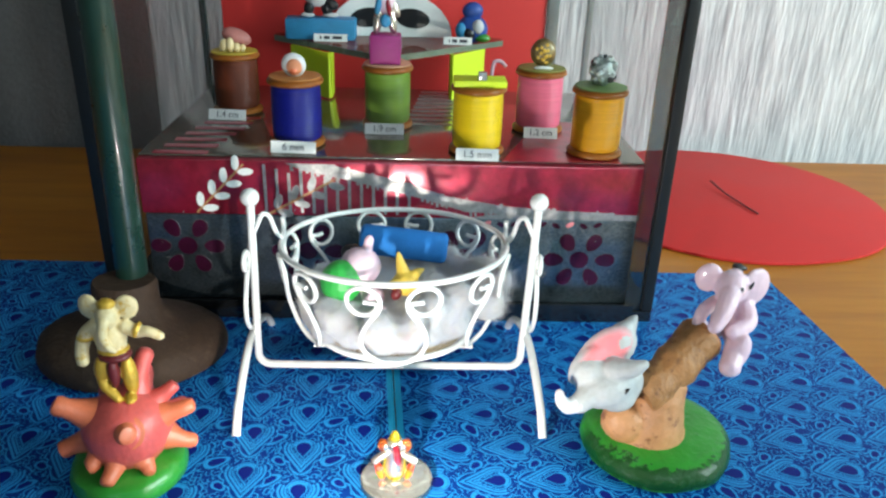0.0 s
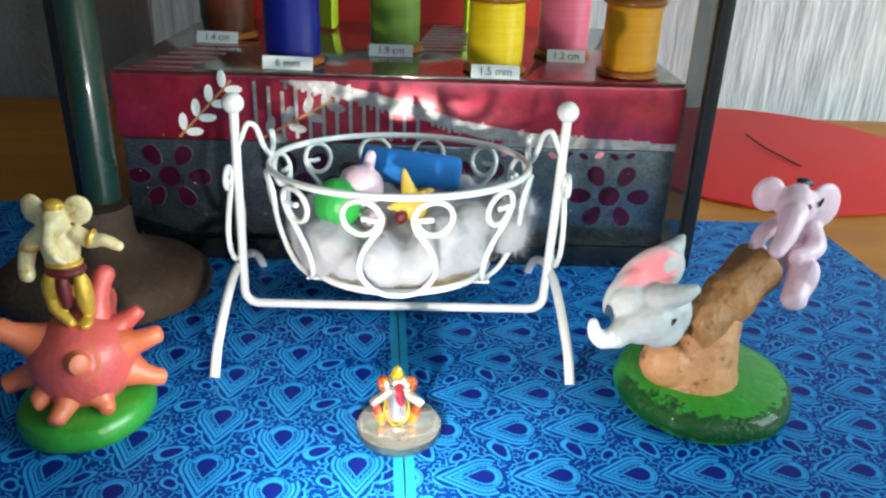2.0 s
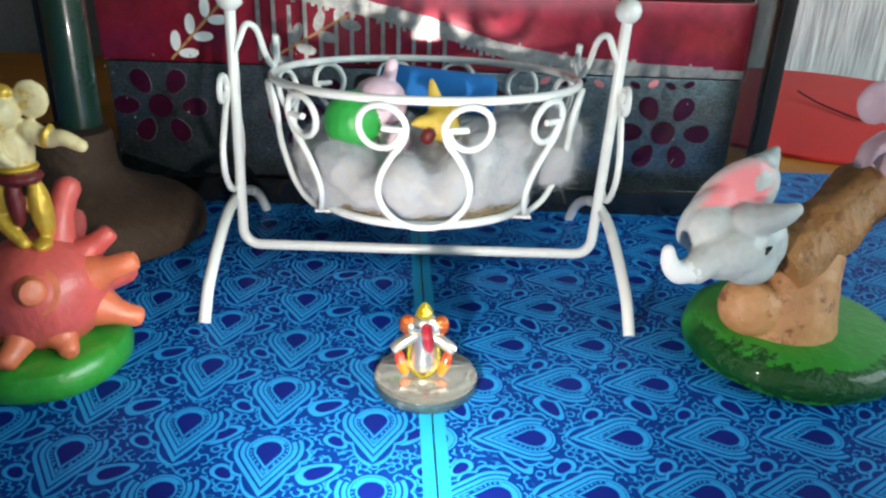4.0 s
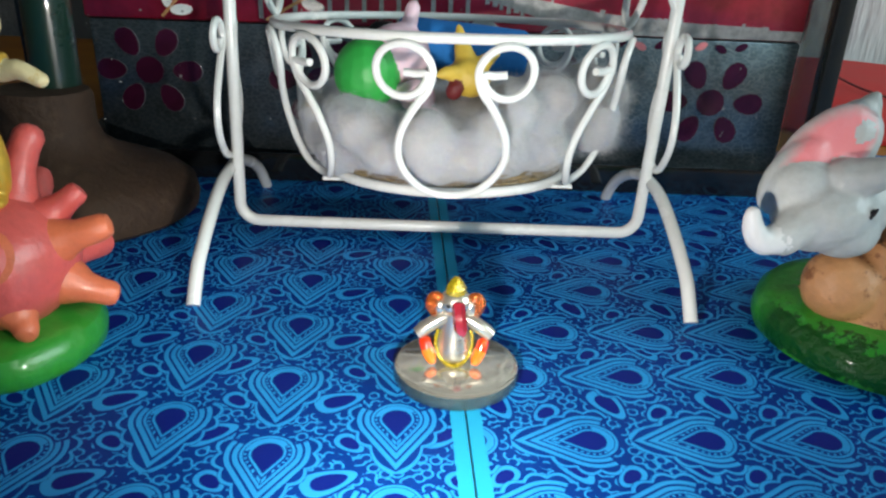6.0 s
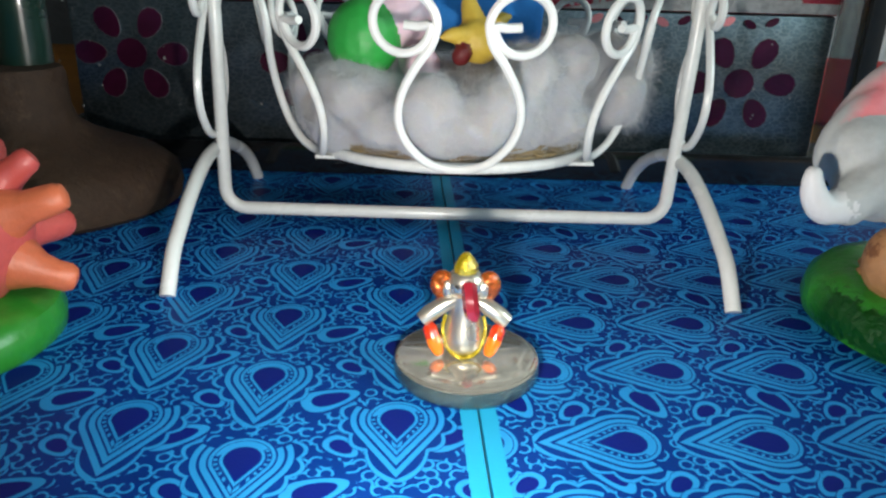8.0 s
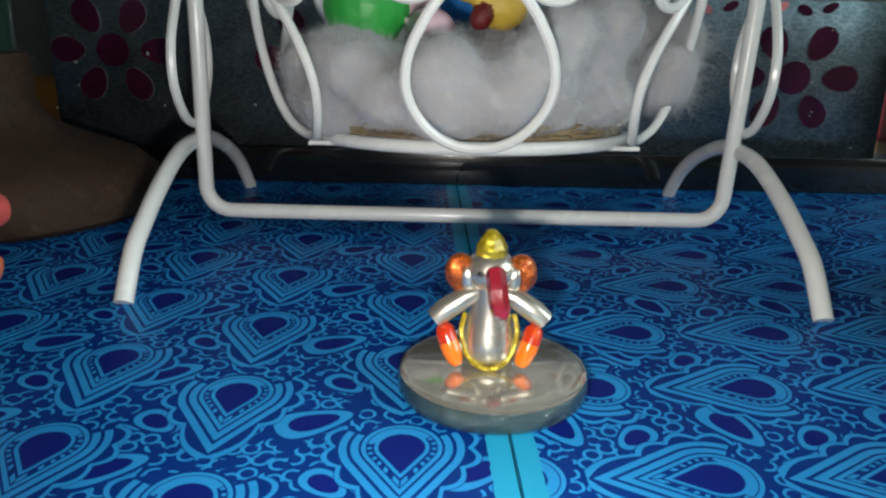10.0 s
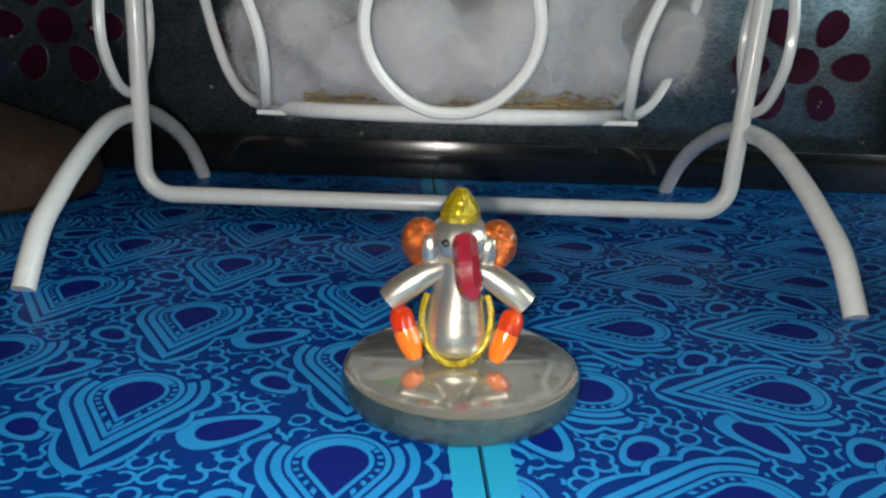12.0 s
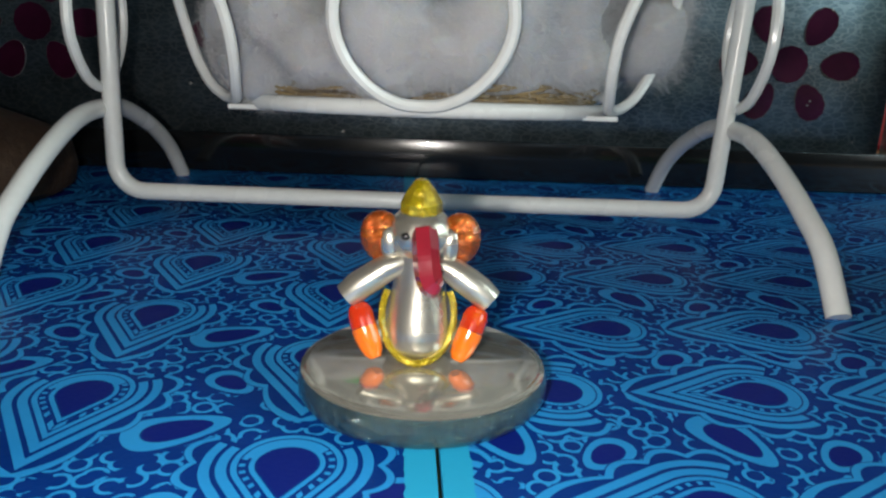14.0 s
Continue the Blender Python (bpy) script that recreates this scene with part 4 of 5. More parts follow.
arch = [(-0.036 + 0.036 * math.cos(a) + 0.0275, 0.026 * math.sin(a)) for a in [math.pi * k / 20 for k in range(21)]]
FR = Matrix.Translation((0, 0.5195, S2)) @ pose(0, 0, 0, 90)
part("card", prism(arch, 0.0012, FR), M_LABEL, back, "", False)
for ox in (-0.0215, 0.0045):
    part("oval", prism(leaf_outline(ox, 0.0105, 0.0200, 0.0110, 0.12 if ox < 0 else -0.12, 24), 0.0004, FR @ Matrix.Translation((0, 0, 0.0012))), M_BLACK, back, "black painted oval", False)

# ---------------------------------------------------------------- pedestal with a green pole
stand = thing("pole_stand", (-0.1085, 0.3350, 0), "dark brown clay pedestal with a dark green pole", "stand")
prof = [(0, 0), (0.0355, 0), (0.0375, 0.0015), (0.0380, 0.005), (0.0370, 0.009), (0.0335, 0.0120), (0.0260, 0.0150), (0.0190, 0.0178), (0.0145, 0.0210), (0.0132, 0.0250), (0.0128, 0.0330), (0.0120, 0.0345), (0, 0.0345)]
part("pedestal", lathe(prof, seg=56, sy=0.80, lump=0.03), M_CLAYBROWN, stand, "worn brown clay foot")
part("pole", tube([(0.0015, 0.006, 0.0340), (0.0028, 0.006, 0.12), (0.0040, 0.006, 0.230)], 0.0062, sides=24), M_POLE, stand, "dark green lacquered pole")

# ---------------------------------------------------------------- white wire cradle
W = 0.00145
cradle = thing("wire_cradle", (0, 0.321, 0), "white enamelled wire cradle with scrolled basket and ball-topped posts", "cradle")
LZ, PZ = 0.0047, 0.0735
FOOT = {-1: -0.0538, 1: 0.0512}      # the posts at the bottom
HEAD = {-1: -0.0525, 1: 0.0535}      # and at the top


def corner(c, r, a0, a1, n=7):
    return [(c[0] + r * math.cos(a0 + (a1 - a0) * i / (n - 1)), 0.0, c[1] + r * math.sin(a0 + (a1 - a0) * i / (n - 1))) for i in range(n)]


def post_x(s, z):
    return FOOT[s] + (HEAD[s] - FOOT[s]) * z / 0.0762


u = [(HEAD[-1], 0, PZ), (post_x(-1, 0.04), 0, 0.04)] + corner((FOOT[-1] + 0.005, LZ + 0.005), 0.005, math.pi, 1.5 * math.pi) + [(0, 0.0, LZ - 0.0001)]
u += corner((FOOT[1] - 0.005, LZ + 0.005), 0.005, 1.5 * math.pi, 2 * math.pi) + [(post_x(1, 0.04), 0, 0.04), (HEAD[1], 0, PZ)]
part("frame", tube(u, W * 1.05, sides=14), M_PAINT, cradle)
for s in (-1, 1):
    bm = bmesh.new()
    add_blob(bm, (HEAD[s], 0, 0.0762), (0.0035, 0.0035, 0.0034), seg=20, rings=14)
    part("finial", bm, M_PAINT, cradle, "white ball")
    # the leg: level where it is welded to the post, then bending down to a nearly straight foot
    top, front_x, back_x = {-1: (-0.0555, -0.0548, -0.0560), 1: (0.0530, 0.0552, 0.0508)}[s]
    arc = []
    for y, z in ((-0.0403, 0.0004), (-0.0345, 0.0072), (-0.0286, 0.0107), (-0.0228, 0.0136), (-0.0150, 0.0167), (-0.0078, 0.0186), (0.0, 0.0190),
                 (0.0085, 0.0183), (0.0180, 0.0152), (0.0260, 0.0115), (0.0330, 0.0068), (0.0392, 0.0004)):
        k = min(1.0, abs(y) / 0.040)
        arc.append((top + ((front_x if y < 0 else back_x) - top) * k, y, z))
    part("leg", tube(smooth_path(arc, 4), W * 1.08, sides=14), M_PAINT, cradle)
    # lyre-shaped scrolls beside the post
    for d in (-1, 1):
        pts = [(0, 0.0225), (d * 0.0050, 0.0245), (d * 0.0098, 0.0310), (d * 0.0098, 0.0385), (d * 0.0060, 0.0455), (d * 0.0028, 0.0500)]
        for i in range(12):
            a = math.radians(205 - 33 * i)
            r = 0.0044 - 0.00018 * i
            pts.append((d * (0.0062 + r * math.cos(a)), 0.0530 + r * math.sin(a)))
        part("side_scroll", tube(smooth_path([(post_x(s, z) + s * 0.0016, y, z) for y, z in pts], 3), 0.0009, sides=8), M_PAINT, cradle)
    px = abs(post_x(s, 0.065))
    hook = [(s * px, -0.0005, 0.0610), (s * (px - 0.0022), -0.0005, 0.0655), (s * (px - 0.0042), 0.0, 0.0695), (s * (px - 0.0064), 0.002, 0.0680), (s * (px - 0.0078), 0.005, 0.0610), (s * (px - 0.0092), 0.0075, 0.0572), (s * (px - 0.0104), 0.0078, 0.0600), (s * (px - 0.0106), 0.006, 0.0660)]
    part("hook", tube(smooth_path(hook, 5), 0.0009, sides=8), M_PAINT, cradle)

# the basket hangs a little tipped, its front higher
BASKET = pose(0, 0.0085, 0.0555, -4.7)
R1, R0, DEPTH = 0.0433, 0.0308, -0.0348


def basket_point(theta, h, out=0.0):
    """A point of the basket's side: theta from the front, h from 0 at the foot ring to 1 at the rim."""
    r = R0 + (R1 - R0) * (max(h, 0.0) ** 0.42) + out
    return BASKET @ Vector((r * math.sin(theta), -r * math.cos(theta), DEPTH * (1 - h)))


ring = [BASKET @ Vector((R1 * math.cos(2 * math.pi * i / 72), R1 * math.sin(2 * math.pi * i / 72), 0)) for i in range(72)]
part("rim_ring", tube(ring, 0.00112, sides=12, closed=True), M_PAINT, cradle)
ring = [BASKET @ Vector((R0 * math.cos(2 * math.pi * i / 60), R0 * math.sin(2 * math.pi * i / 60), DEPTH)) for i in range(60)]
part("foot_ring", tube(ring, 0.0012, sides=12, closed=True), M_PAINT, cradle)
part("foot_bar", box((-0.0298, -0.0188, DEPTH - 0.0012), (0.0306, -0.0150, DEPTH - 0.0004), 0.0002, BASKET), M_PAINT, cradle, "flat white strip under the foot ring")
part("floor_disc", lathe([(0, 0), (0.0294, 0), (0.0297, 0.0003), (0.0297, 0.0012), (0.0288, 0.0018), (0, 0.0018)], c=(0, 0, DEPTH + 0.0004), seg=48, lump=0.02), M_CARD, cradle, "rough straw card").matrix_basis = BASKET
for k in range(6):
    c0 = math.radians(60 * k + 1.4)
    for d in (-1, 1):
        pts = []
        for a, h in ((0.0, 0.012), (5.0, 0.020), (10.5, 0.07), (15.0, 0.17), (16.8, 0.30), (15.2, 0.45), (11.0, 0.60), (7.4, 0.70), (6.1, 0.79)):
            pts.append(basket_point(c0 + d * math.radians(a), h, 0.0014))
        for i in range(15):
            a = math.radians(165 - 24.5 * i)
            r = 8.1 - 0.10 * i
            pts.append(basket_point(c0 + d * math.radians(14.2 + r * math.cos(a)), 0.805 + 0.0205 * r * math.sin(a), 0.0014))
        pts.append(basket_point(c0 + d * math.radians(10.5), 0.795, 0.0008))
        pts.append(basket_point(c0 + d * math.radians(14.0), 0.80, 0.0008))
        part("basket_scroll", tube(smooth_path(pts, 3), 0.00086, sides=8), M_PAINT, cradle)

# straw that sticks out between the card and the cotton
rng = random.Random(21)
bm = bmesh.new()
for k in range(150):
    th, r, z = rng.uniform(-1.7, 1.7), rng.uniform(0.0286, 0.0302), rng.uniform(0.0014, 0.0040)
    span, rise = rng.uniform(0.08, 0.24), rng.uniform(-0.0012, 0.0012)
    pts = [BASKET @ Vector(((r + 0.0005 * math.sin(k + 5 * i)) * math.sin(th + span * i), -(r + 0.0005 * math.sin(k + 5 * i)) * math.cos(th + span * i), DEPTH + z + rise * i)) for i in (0.0, 0.33, 0.66, 1.0)]
    add_tube(bm, pts, rng.uniform(0.00012, 0.00028), 5)
part("straw", bm, M_STRAW, cradle, "dry golden straw strands")

# cotton wool that fills the basket: puffs pressed against the wires, fuller on one side
rng = random.Random(12)
bm = bmesh.new()


def puff(theta, rad, z, size, flat=0.9):
    c = BASKET @ Vector((rad * math.sin(theta), -rad * math.cos(theta), DEPTH + z))
    add_blob(bm, (c.x, c.y + 0.321, c.z), (size, size, size * flat), (0, 0, 0), 0, 16, 10)


c = BASKET @ Vector((0, 0, DEPTH + 0.0104))
add_blob(bm, (c.x, c.y + 0.321, c.z), (0.0308, 0.0308, 0.0096), (-4.7, 0, 0), 0, 48, 24)
core = bmesh.new()
add_lathe(core, [(0, 0.0020), (0.0276, 0.0020), (0.0298, 0.0036), (0.0318, 0.0066), (0.0322, 0.0100), (0, 0.0110)], (0, 0, 0), 48, lump=0.03)
core.transform(Matrix.Translation((0, 0.321, 0)) @ BASKET @ Matrix.Translation((0, 0, DEPTH)))
me = bpy.data.meshes.new("core")
core.to_mesh(me)
core.free()
bm.from_mesh(me)
bpy.data.meshes.remove(me)
for level, count in ((0.0074, 17), (0.0128, 16), (0.0182, 15)):
    for j in range(count):
        th = 2 * math.pi * (j + rng.uniform(0.1, 0.9)) / count
        lean = math.sin(th)
        if level > 0.017 and lean < 0.25:
            continue
        size = rng.uniform(0.0062, 0.0098) * (1.0 if level < 0.01 else 0.92)
        wall = R0 + (R1 - R0) * (level / 0.0348) ** 0.42
        z = level + rng.uniform(-0.0012, 0.0016) + 0.0022 * max(0.0, lean)
        bulge = math.exp(-((th - radians(88)) / radians(20)) ** 2)
        puff(th, wall - size * rng.uniform(0.95, 1.08) - 0.0014 * max(0.0, math.cos(th)) - 0.0040 * math.exp(-((th - radians(42)) / radians(16)) ** 2) + 0.0070 * bulge, z, size, rng.uniform(0.75, 0.95))
for j in range(12):
    th, rad = rng.uniform(0, 2 * math.pi), rng.uniform(0.004, 0.024)
    puff(th, rad, 0.0145 + 0.003 * math.sin(th) + rng.uniform(-0.0015, 0.0015), rng.uniform(0.0055, 0.0080), 0.75)
bm = fused(bm, 0.0009, 0.0)
for k in range(16):
    bmesh.ops.smooth_vert(bm, verts=bm.verts[:], factor=0.5, use_axis_x=True, use_axis_y=True, use_axis_z=True)
bm.normal_update()
for v in bm.verts:
    v.co += v.normal * 0.0007 * noise.fractal(v.co * 190.0, 0.8, 2.0, 3)
bm.normal_update()
cotton_places = [(v.co.copy(), v.normal.copy()) for v in bm.verts]
cot = part("cotton_wool", bm, M_COTTON)
cot["label"] = "fluffy white cotton wool filling the wire basket"
tagged(cot, "fluffy white cotton wool filling the wire basket", "cotton wool", kind="stuff")
rng = random.Random(5)
verts, faces = [], []
for k in range(60000):
    c, n = cotton_places[rng.randrange(len(cotton_places))]
    p = c.copy()
    d = (n + Vector((rng.uniform(-1, 1), rng.uniform(-1, 1), rng.uniform(-1, 1))) * 1.0).normalized()
    bend = Vector((rng.uniform(-1, 1), rng.uniform(-1, 1), rng.uniform(-1, 1))) * 0.6
    side = d.orthogonal().normalized() * 0.000022
    ln = rng.uniform(0.0006, 0.0022 + 0.0016 * max(0.0, c.x / 0.04))
    base = len(verts)
    for i in range(5):
        q = p + d * (ln * i / 4) + bend * (ln * (i / 4) ** 2)
        verts += [q - side * (1 - i / 5), q + side * (1 - i / 5)]
    faces += [(base + 2 * i, base + 2 * i + 1, base + 2 * i + 3, base + 2 * i + 2) for i in range(4)]
me = bpy.data.meshes.new("cotton_fuzz")
me.from_pydata(verts, [], faces)
me.materials.append(M_FIBRE)
tagged(new("cotton_fuzz", me), "loose fine white fibres standing off the cotton wool", "cotton wool", kind="stuff")

# what lies in the cradle
bm = bmesh.new()
add_lathe(bm, [(0, 0), (0.0042, 0), (0.0056, 0.0006), (0.0062, 0.0018), (0.0063, 0.018), (0.0062, 0.0342), (0.0056, 0.0354), (0.0042, 0.0360), (0, 0.0360)], seg=32)
bolster = part("bolster_pillow", bm, M_BOLSTER)
bolster.matrix_world = Matrix.Translation((-0.0145, 0.3475, 0.0490)) @ pose(0, 0, 0, 0, 90, -6) @ pose(0, 0, 0, 0, 4, 0)
tagged(bolster, "bright blue felt bolster pillow on the cotton", "pillow")
figurine("baby_figurine", [((-0.0195, 0.3135, 0.0460), (0.0078, 0.0075, 0.0085), (0, 0, 0), 0), ((-0.0125, 0.3190, 0.0500), (0.0078, 0.0075, 0.0072), (0, 0, 0), 1),
         ((-0.0075, 0.3110, 0.0415), (0.0046, 0.0045, 0.0040), (0, 20, 0), 1), ((-0.0165, 0.3240, 0.0540), (0.0042, 0.0022, 0.0030), (0, 0, 20), 2),
         ((-0.0045, 0.3055, 0.0385), (0.0026, 0.0024, 0.0022), (0, 0, 0), 1), ((-0.0035, 0.3040, 0.0362), (0.0016, 0.0012, 0.0012), (0, 0, 0), 2)],
         [M_BABYGREEN, M_PINKCLAY, M_BLACK], "pale pink clay baby figure in green lying on cotton",
         [([(-0.0110, 0.3200, 0.0540), (-0.0098, 0.3200, 0.0575), (-0.0092, 0.3202, 0.0605)], (0.0021, 0.0018), 1)], skin=0.0005)
figurine("mouse_figurine", [((0.0046, 0.3125, 0.0462), (0.0052, 0.0044, 0.0046), (0, 20, 0), 0), ((0.0012, 0.3082, 0.0440), (0.0020, 0.0018, 0.0024), (0, 25, 0), 1)],
         [M_MUSTARD, M_MAROON], "small mustard yellow mouse figure on the cotton",
         [([(0.0040, 0.3140, 0.0490), (0.0026, 0.3155, 0.0535), (0.0018, 0.3160, 0.0572)], (0.0030, 0.0007), 0),
          ([(0.0060, 0.3130, 0.0480), (0.0092, 0.3140, 0.0505), (0.0112, 0.3145, 0.0512)], (0.0026, 0.0006), 0),
          ([(0.0030, 0.3110, 0.0475), (-0.0008, 0.3085, 0.0478), (-0.0030, 0.3075, 0.0474)], (0.0026, 0.0006), 0)], skin=0.0004)

# ---------------------------------------------------------------- spiked ball sculpture with a standing figure
GX, GY = -0.0852, 0.2620
ball = thing("spiked_ball_sculpture", (GX, GY, 0), "coral clay spiked ball on a round green base", "sculpture")
part("base", lathe([(0, 0), (0.0168, 0), (0.0180, 0.0012), (0.0183, 0.0040), (0.0174, 0.0068), (0.0150, 0.0082), (0, 0.0088)], seg=48, lump=0.02, sy=1.03), M_GREEN, ball, "glossy green base")
BC, BR = Vector((0.0015, 0.0000, 0.0192)), 0.0139
bm = bmesh.new()
add_blob(bm, BC, (BR, BR, BR * 0.97), lump=0.06, freq=110, seg=48, rings=32)
part("ball", bm, M_CORAL, ball)
# direction of each spike, the distance of its tip from the middle, its thickness and whether it is painted orange
spikes = [((0.20, 0.35, 0.92), 0.0262, 1.0, False), ((0.94, 0.06, 0.33), 0.0226, 0.95, True), ((0.93, 0.09, -0.36), 0.0222, 0.95, True), ((-0.08, -0.86, -0.50), 0.0200, 0.85, True),
          ((-0.78, -0.22, 0.50), 0.0240, 1.15, True), ((-0.92, -0.20, -0.28), 0.0224, 1.0, True), ((0.30, -0.86, 0.42), 0.0158, 0.95, True), ((0.52, -0.66, -0.54), 0.0178, 0.8, True),
          ((-0.55, -0.70, -0.40), 0.0172, 0.9, True), ((0.05, 0.86, 0.50), 0.0220, 1.0, False), ((-0.60, 0.78, 0.10), 0.0220, 1.0, False), ((0.60, 0.78, -0.15), 0.0220, 1.0, False), ((0.72, 0.30, 0.62), 0.0205, 0.8, False)]
for d, tip, fat, orange in spikes:
    d = Vector(d).normalized()
    bend = d.cross(Vector((0.3, 0.2, 1.0))).normalized() * 0.0009
    ln = tip - BR * 0.90
    bm = bmesh.new()
    path = [BC + d * (BR * 0.90 + ln * k) + bend * math.sin(3.0 * k + tip * 900) * k for k in (-0.1, 0.15, 0.4, 0.65, 0.85, 0.96, 1.0)]
    add_tube(bm, path, [k * fat for k in (0.0056, 0.0041, 0.0032, 0.0029, 0.0027, 0.0021, 0.0008)], 16, wob=0.16)
    part("spike", bm, M_CORALTIP if orange else M_CORAL, ball)
hx, hy, hz = GX + 0.0012, GY - 0.0002, 0.0325
stander = figurine("standing_figurine", [((hx - 0.0004, hy, hz + 0.0195), (0.0050, 0.0040, 0.0062), (0, 0, 0), 0), ((hx, hy - 0.001, hz + 0.0276), (0.0036, 0.0038, 0.0038), (0, 0, 0), 0),
         ((hx, hy - 0.0006, hz + 0.0315), (0.0026, 0.0024, 0.0018), (0, 0, 0), 1),
         ((hx - 0.0058, hy + 0.0006, hz + 0.0300), (0.0036, 0.0014, 0.0040), (0, 0, -12), 0), ((hx + 0.0056, hy + 0.0006, hz + 0.0300), (0.0036, 0.0014, 0.0040), (0, 0, 12), 0),
         ((hx, hy, hz + 0.0138), (0.0054, 0.0044, 0.0018), (0, 0, 0), 2), ((hx - 0.0004, hy - 0.0022, hz + 0.0085), (0.0018, 0.0018, 0.0056), (0, 0, 0), 2),
         ((hx - 0.0042, hy - 0.0003, hz + 0.0088), (0.0030, 0.0030, 0.0052), (0, 8, 0), 1), ((hx + 0.0036, hy, hz + 0.0064), (0.0024, 0.0026, 0.0072), (0, -3, 0), 1),
         ((hx + 0.0036, hy - 0.0022, hz - 0.0006), (0.0022, 0.0034, 0.0013), (0, 0, 20), 1),
         ((hx - 0.0080, hy - 0.0006, hz + 0.0200), (0.0027, 0.0025, 0.0009), (0, 10, 0), 1), ((hx + 0.0082, hy - 0.0004, hz + 0.0228), (0.0010, 0.0027, 0.0027), (0, 20, 0), 1),
         ((hx, hy - 0.0004, hz + 0.0160), (0.0051, 0.0043, 0.0010), (0, 0, 0), 1)],
         [M_CREAM, M_GOLD, M_MAROON], "cream and gold standing elephant-headed figure on the ball",
         [([(hx, hy - 0.0044, hz + 0.0270), (hx - 0.0004, hy - 0.0054, hz + 0.0232), (hx + 0.0008, hy - 0.0054, hz + 0.0195), (hx + 0.0024, hy - 0.0050, hz + 0.0180)], (0.0019, 0.0008), 0),
          ([(hx - 0.0046, hy, hz + 0.0236), (hx - 0.0078, hy - 0.0002, hz + 0.0210), (hx - 0.0092, hy - 0.0016, hz + 0.0160), (hx - 0.0088, hy - 0.0030, hz + 0.0132)], (0.0024, 0.0020), 0),
          ([(hx + 0.0044, hy, hz + 0.0238), (hx + 0.0078, hy - 0.0002, hz + 0.0222), (hx + 0.0118, hy - 0.0010, hz + 0.0226), (hx + 0.0152, hy - 0.0008, hz + 0.0210)], (0.0023, 0.0014), 0),
          ([(hx - 0.0048, hy - 0.0006, hz + 0.0060), (hx - 0.0036, hy - 0.0022, hz + 0.0034), (hx - 0.0008, hy - 0.0034, hz + 0.0012), (hx + 0.0006, hy - 0.0040, hz + 0.0000)], (0.0021, 0.0013), 1)], skin=0.00034)

for v in stander.data.vertices:
    v.co = Vector((hx + (v.co.x - hx) * 0.98, v.co.y, hz + (v.co.z - hz) * 1.01))

# ---------------------------------------------------------------- log see-saw sculpture with two elephants
LX, LY = 0.0935, 0.2820
seesaw = thing("log_sculpture", (LX, LY, 0), "brown clay log rising from a round green base", "sculpture")
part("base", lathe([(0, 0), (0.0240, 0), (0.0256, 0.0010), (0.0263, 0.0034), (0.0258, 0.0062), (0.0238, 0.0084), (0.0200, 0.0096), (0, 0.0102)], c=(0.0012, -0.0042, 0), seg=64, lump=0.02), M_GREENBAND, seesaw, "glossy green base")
bm = bmesh.new()
path = smooth_path([(-0.0022, -0.0060, 0.0076), (-0.0020, -0.0066, 0.0105), (-0.0014, -0.0070, 0.0150), (-0.0004, -0.0064, 0.0210), (0.0012, -0.0050, 0.0260), (0.0024, -0.0040, 0.0290)], 6)
add_tube(bm, path, [0.0074 + 0.0084 * (1 - i / 30) ** 1.8 for i in range(len(path))], 32, wob=0.03)
add_blob(bm, (-0.0125, -0.0100, 0.0150), (0.0085, 0.0070, 0.0075), (0, 30, 0), 0, 28, 18, 0.05, 220)
bm = fused(bm, 0.0007, 0.0002)
part("stump", bm, M_STUMP, seesaw, "orange-brown stump")
bm = bmesh.new()
path = smooth_path([(-0.0085, -0.0095, 0.0258), (-0.0005, -0.0060, 0.0302), (0.0060, -0.0020, 0.0342), (0.0112, 0.0018, 0.0382), (0.0150, 0.0042, 0.0408)], 6)
rim = [0.0074 + 0.0004 * i / 24 + 0.0004 * math.sin(i * 0.7) for i in range(len(path))]
add_tube(bm, path, rim, 28, wob=0.10)
part("log", bm, M_LOG, seesaw, "rough brown log")
end = path[-1] + (path[-1] - path[-2]).normalized() * 0.0002
turn = (path[-1] - path[-2]).to_track_quat("Z", "Y").to_matrix().to_4x4()
part("log_end", lathe([(0, 0.0006), (0.0028, 0.0003), (0.0055, 0.0009), (0.0072, 0.0012), (0.0078, 0.0004), (0.0077, -0.0010)], seg=32, lump=0.04), M_STUMP, seesaw, "paler cut end of the log").matrix_basis = Matrix.Translation(end) @ turn


def at(x, y, z):
    return (LX + x, LY + y, z)


def up(x, y, z):
    return at(x + 0.0012, y - 0.0015, z + 0.0032)


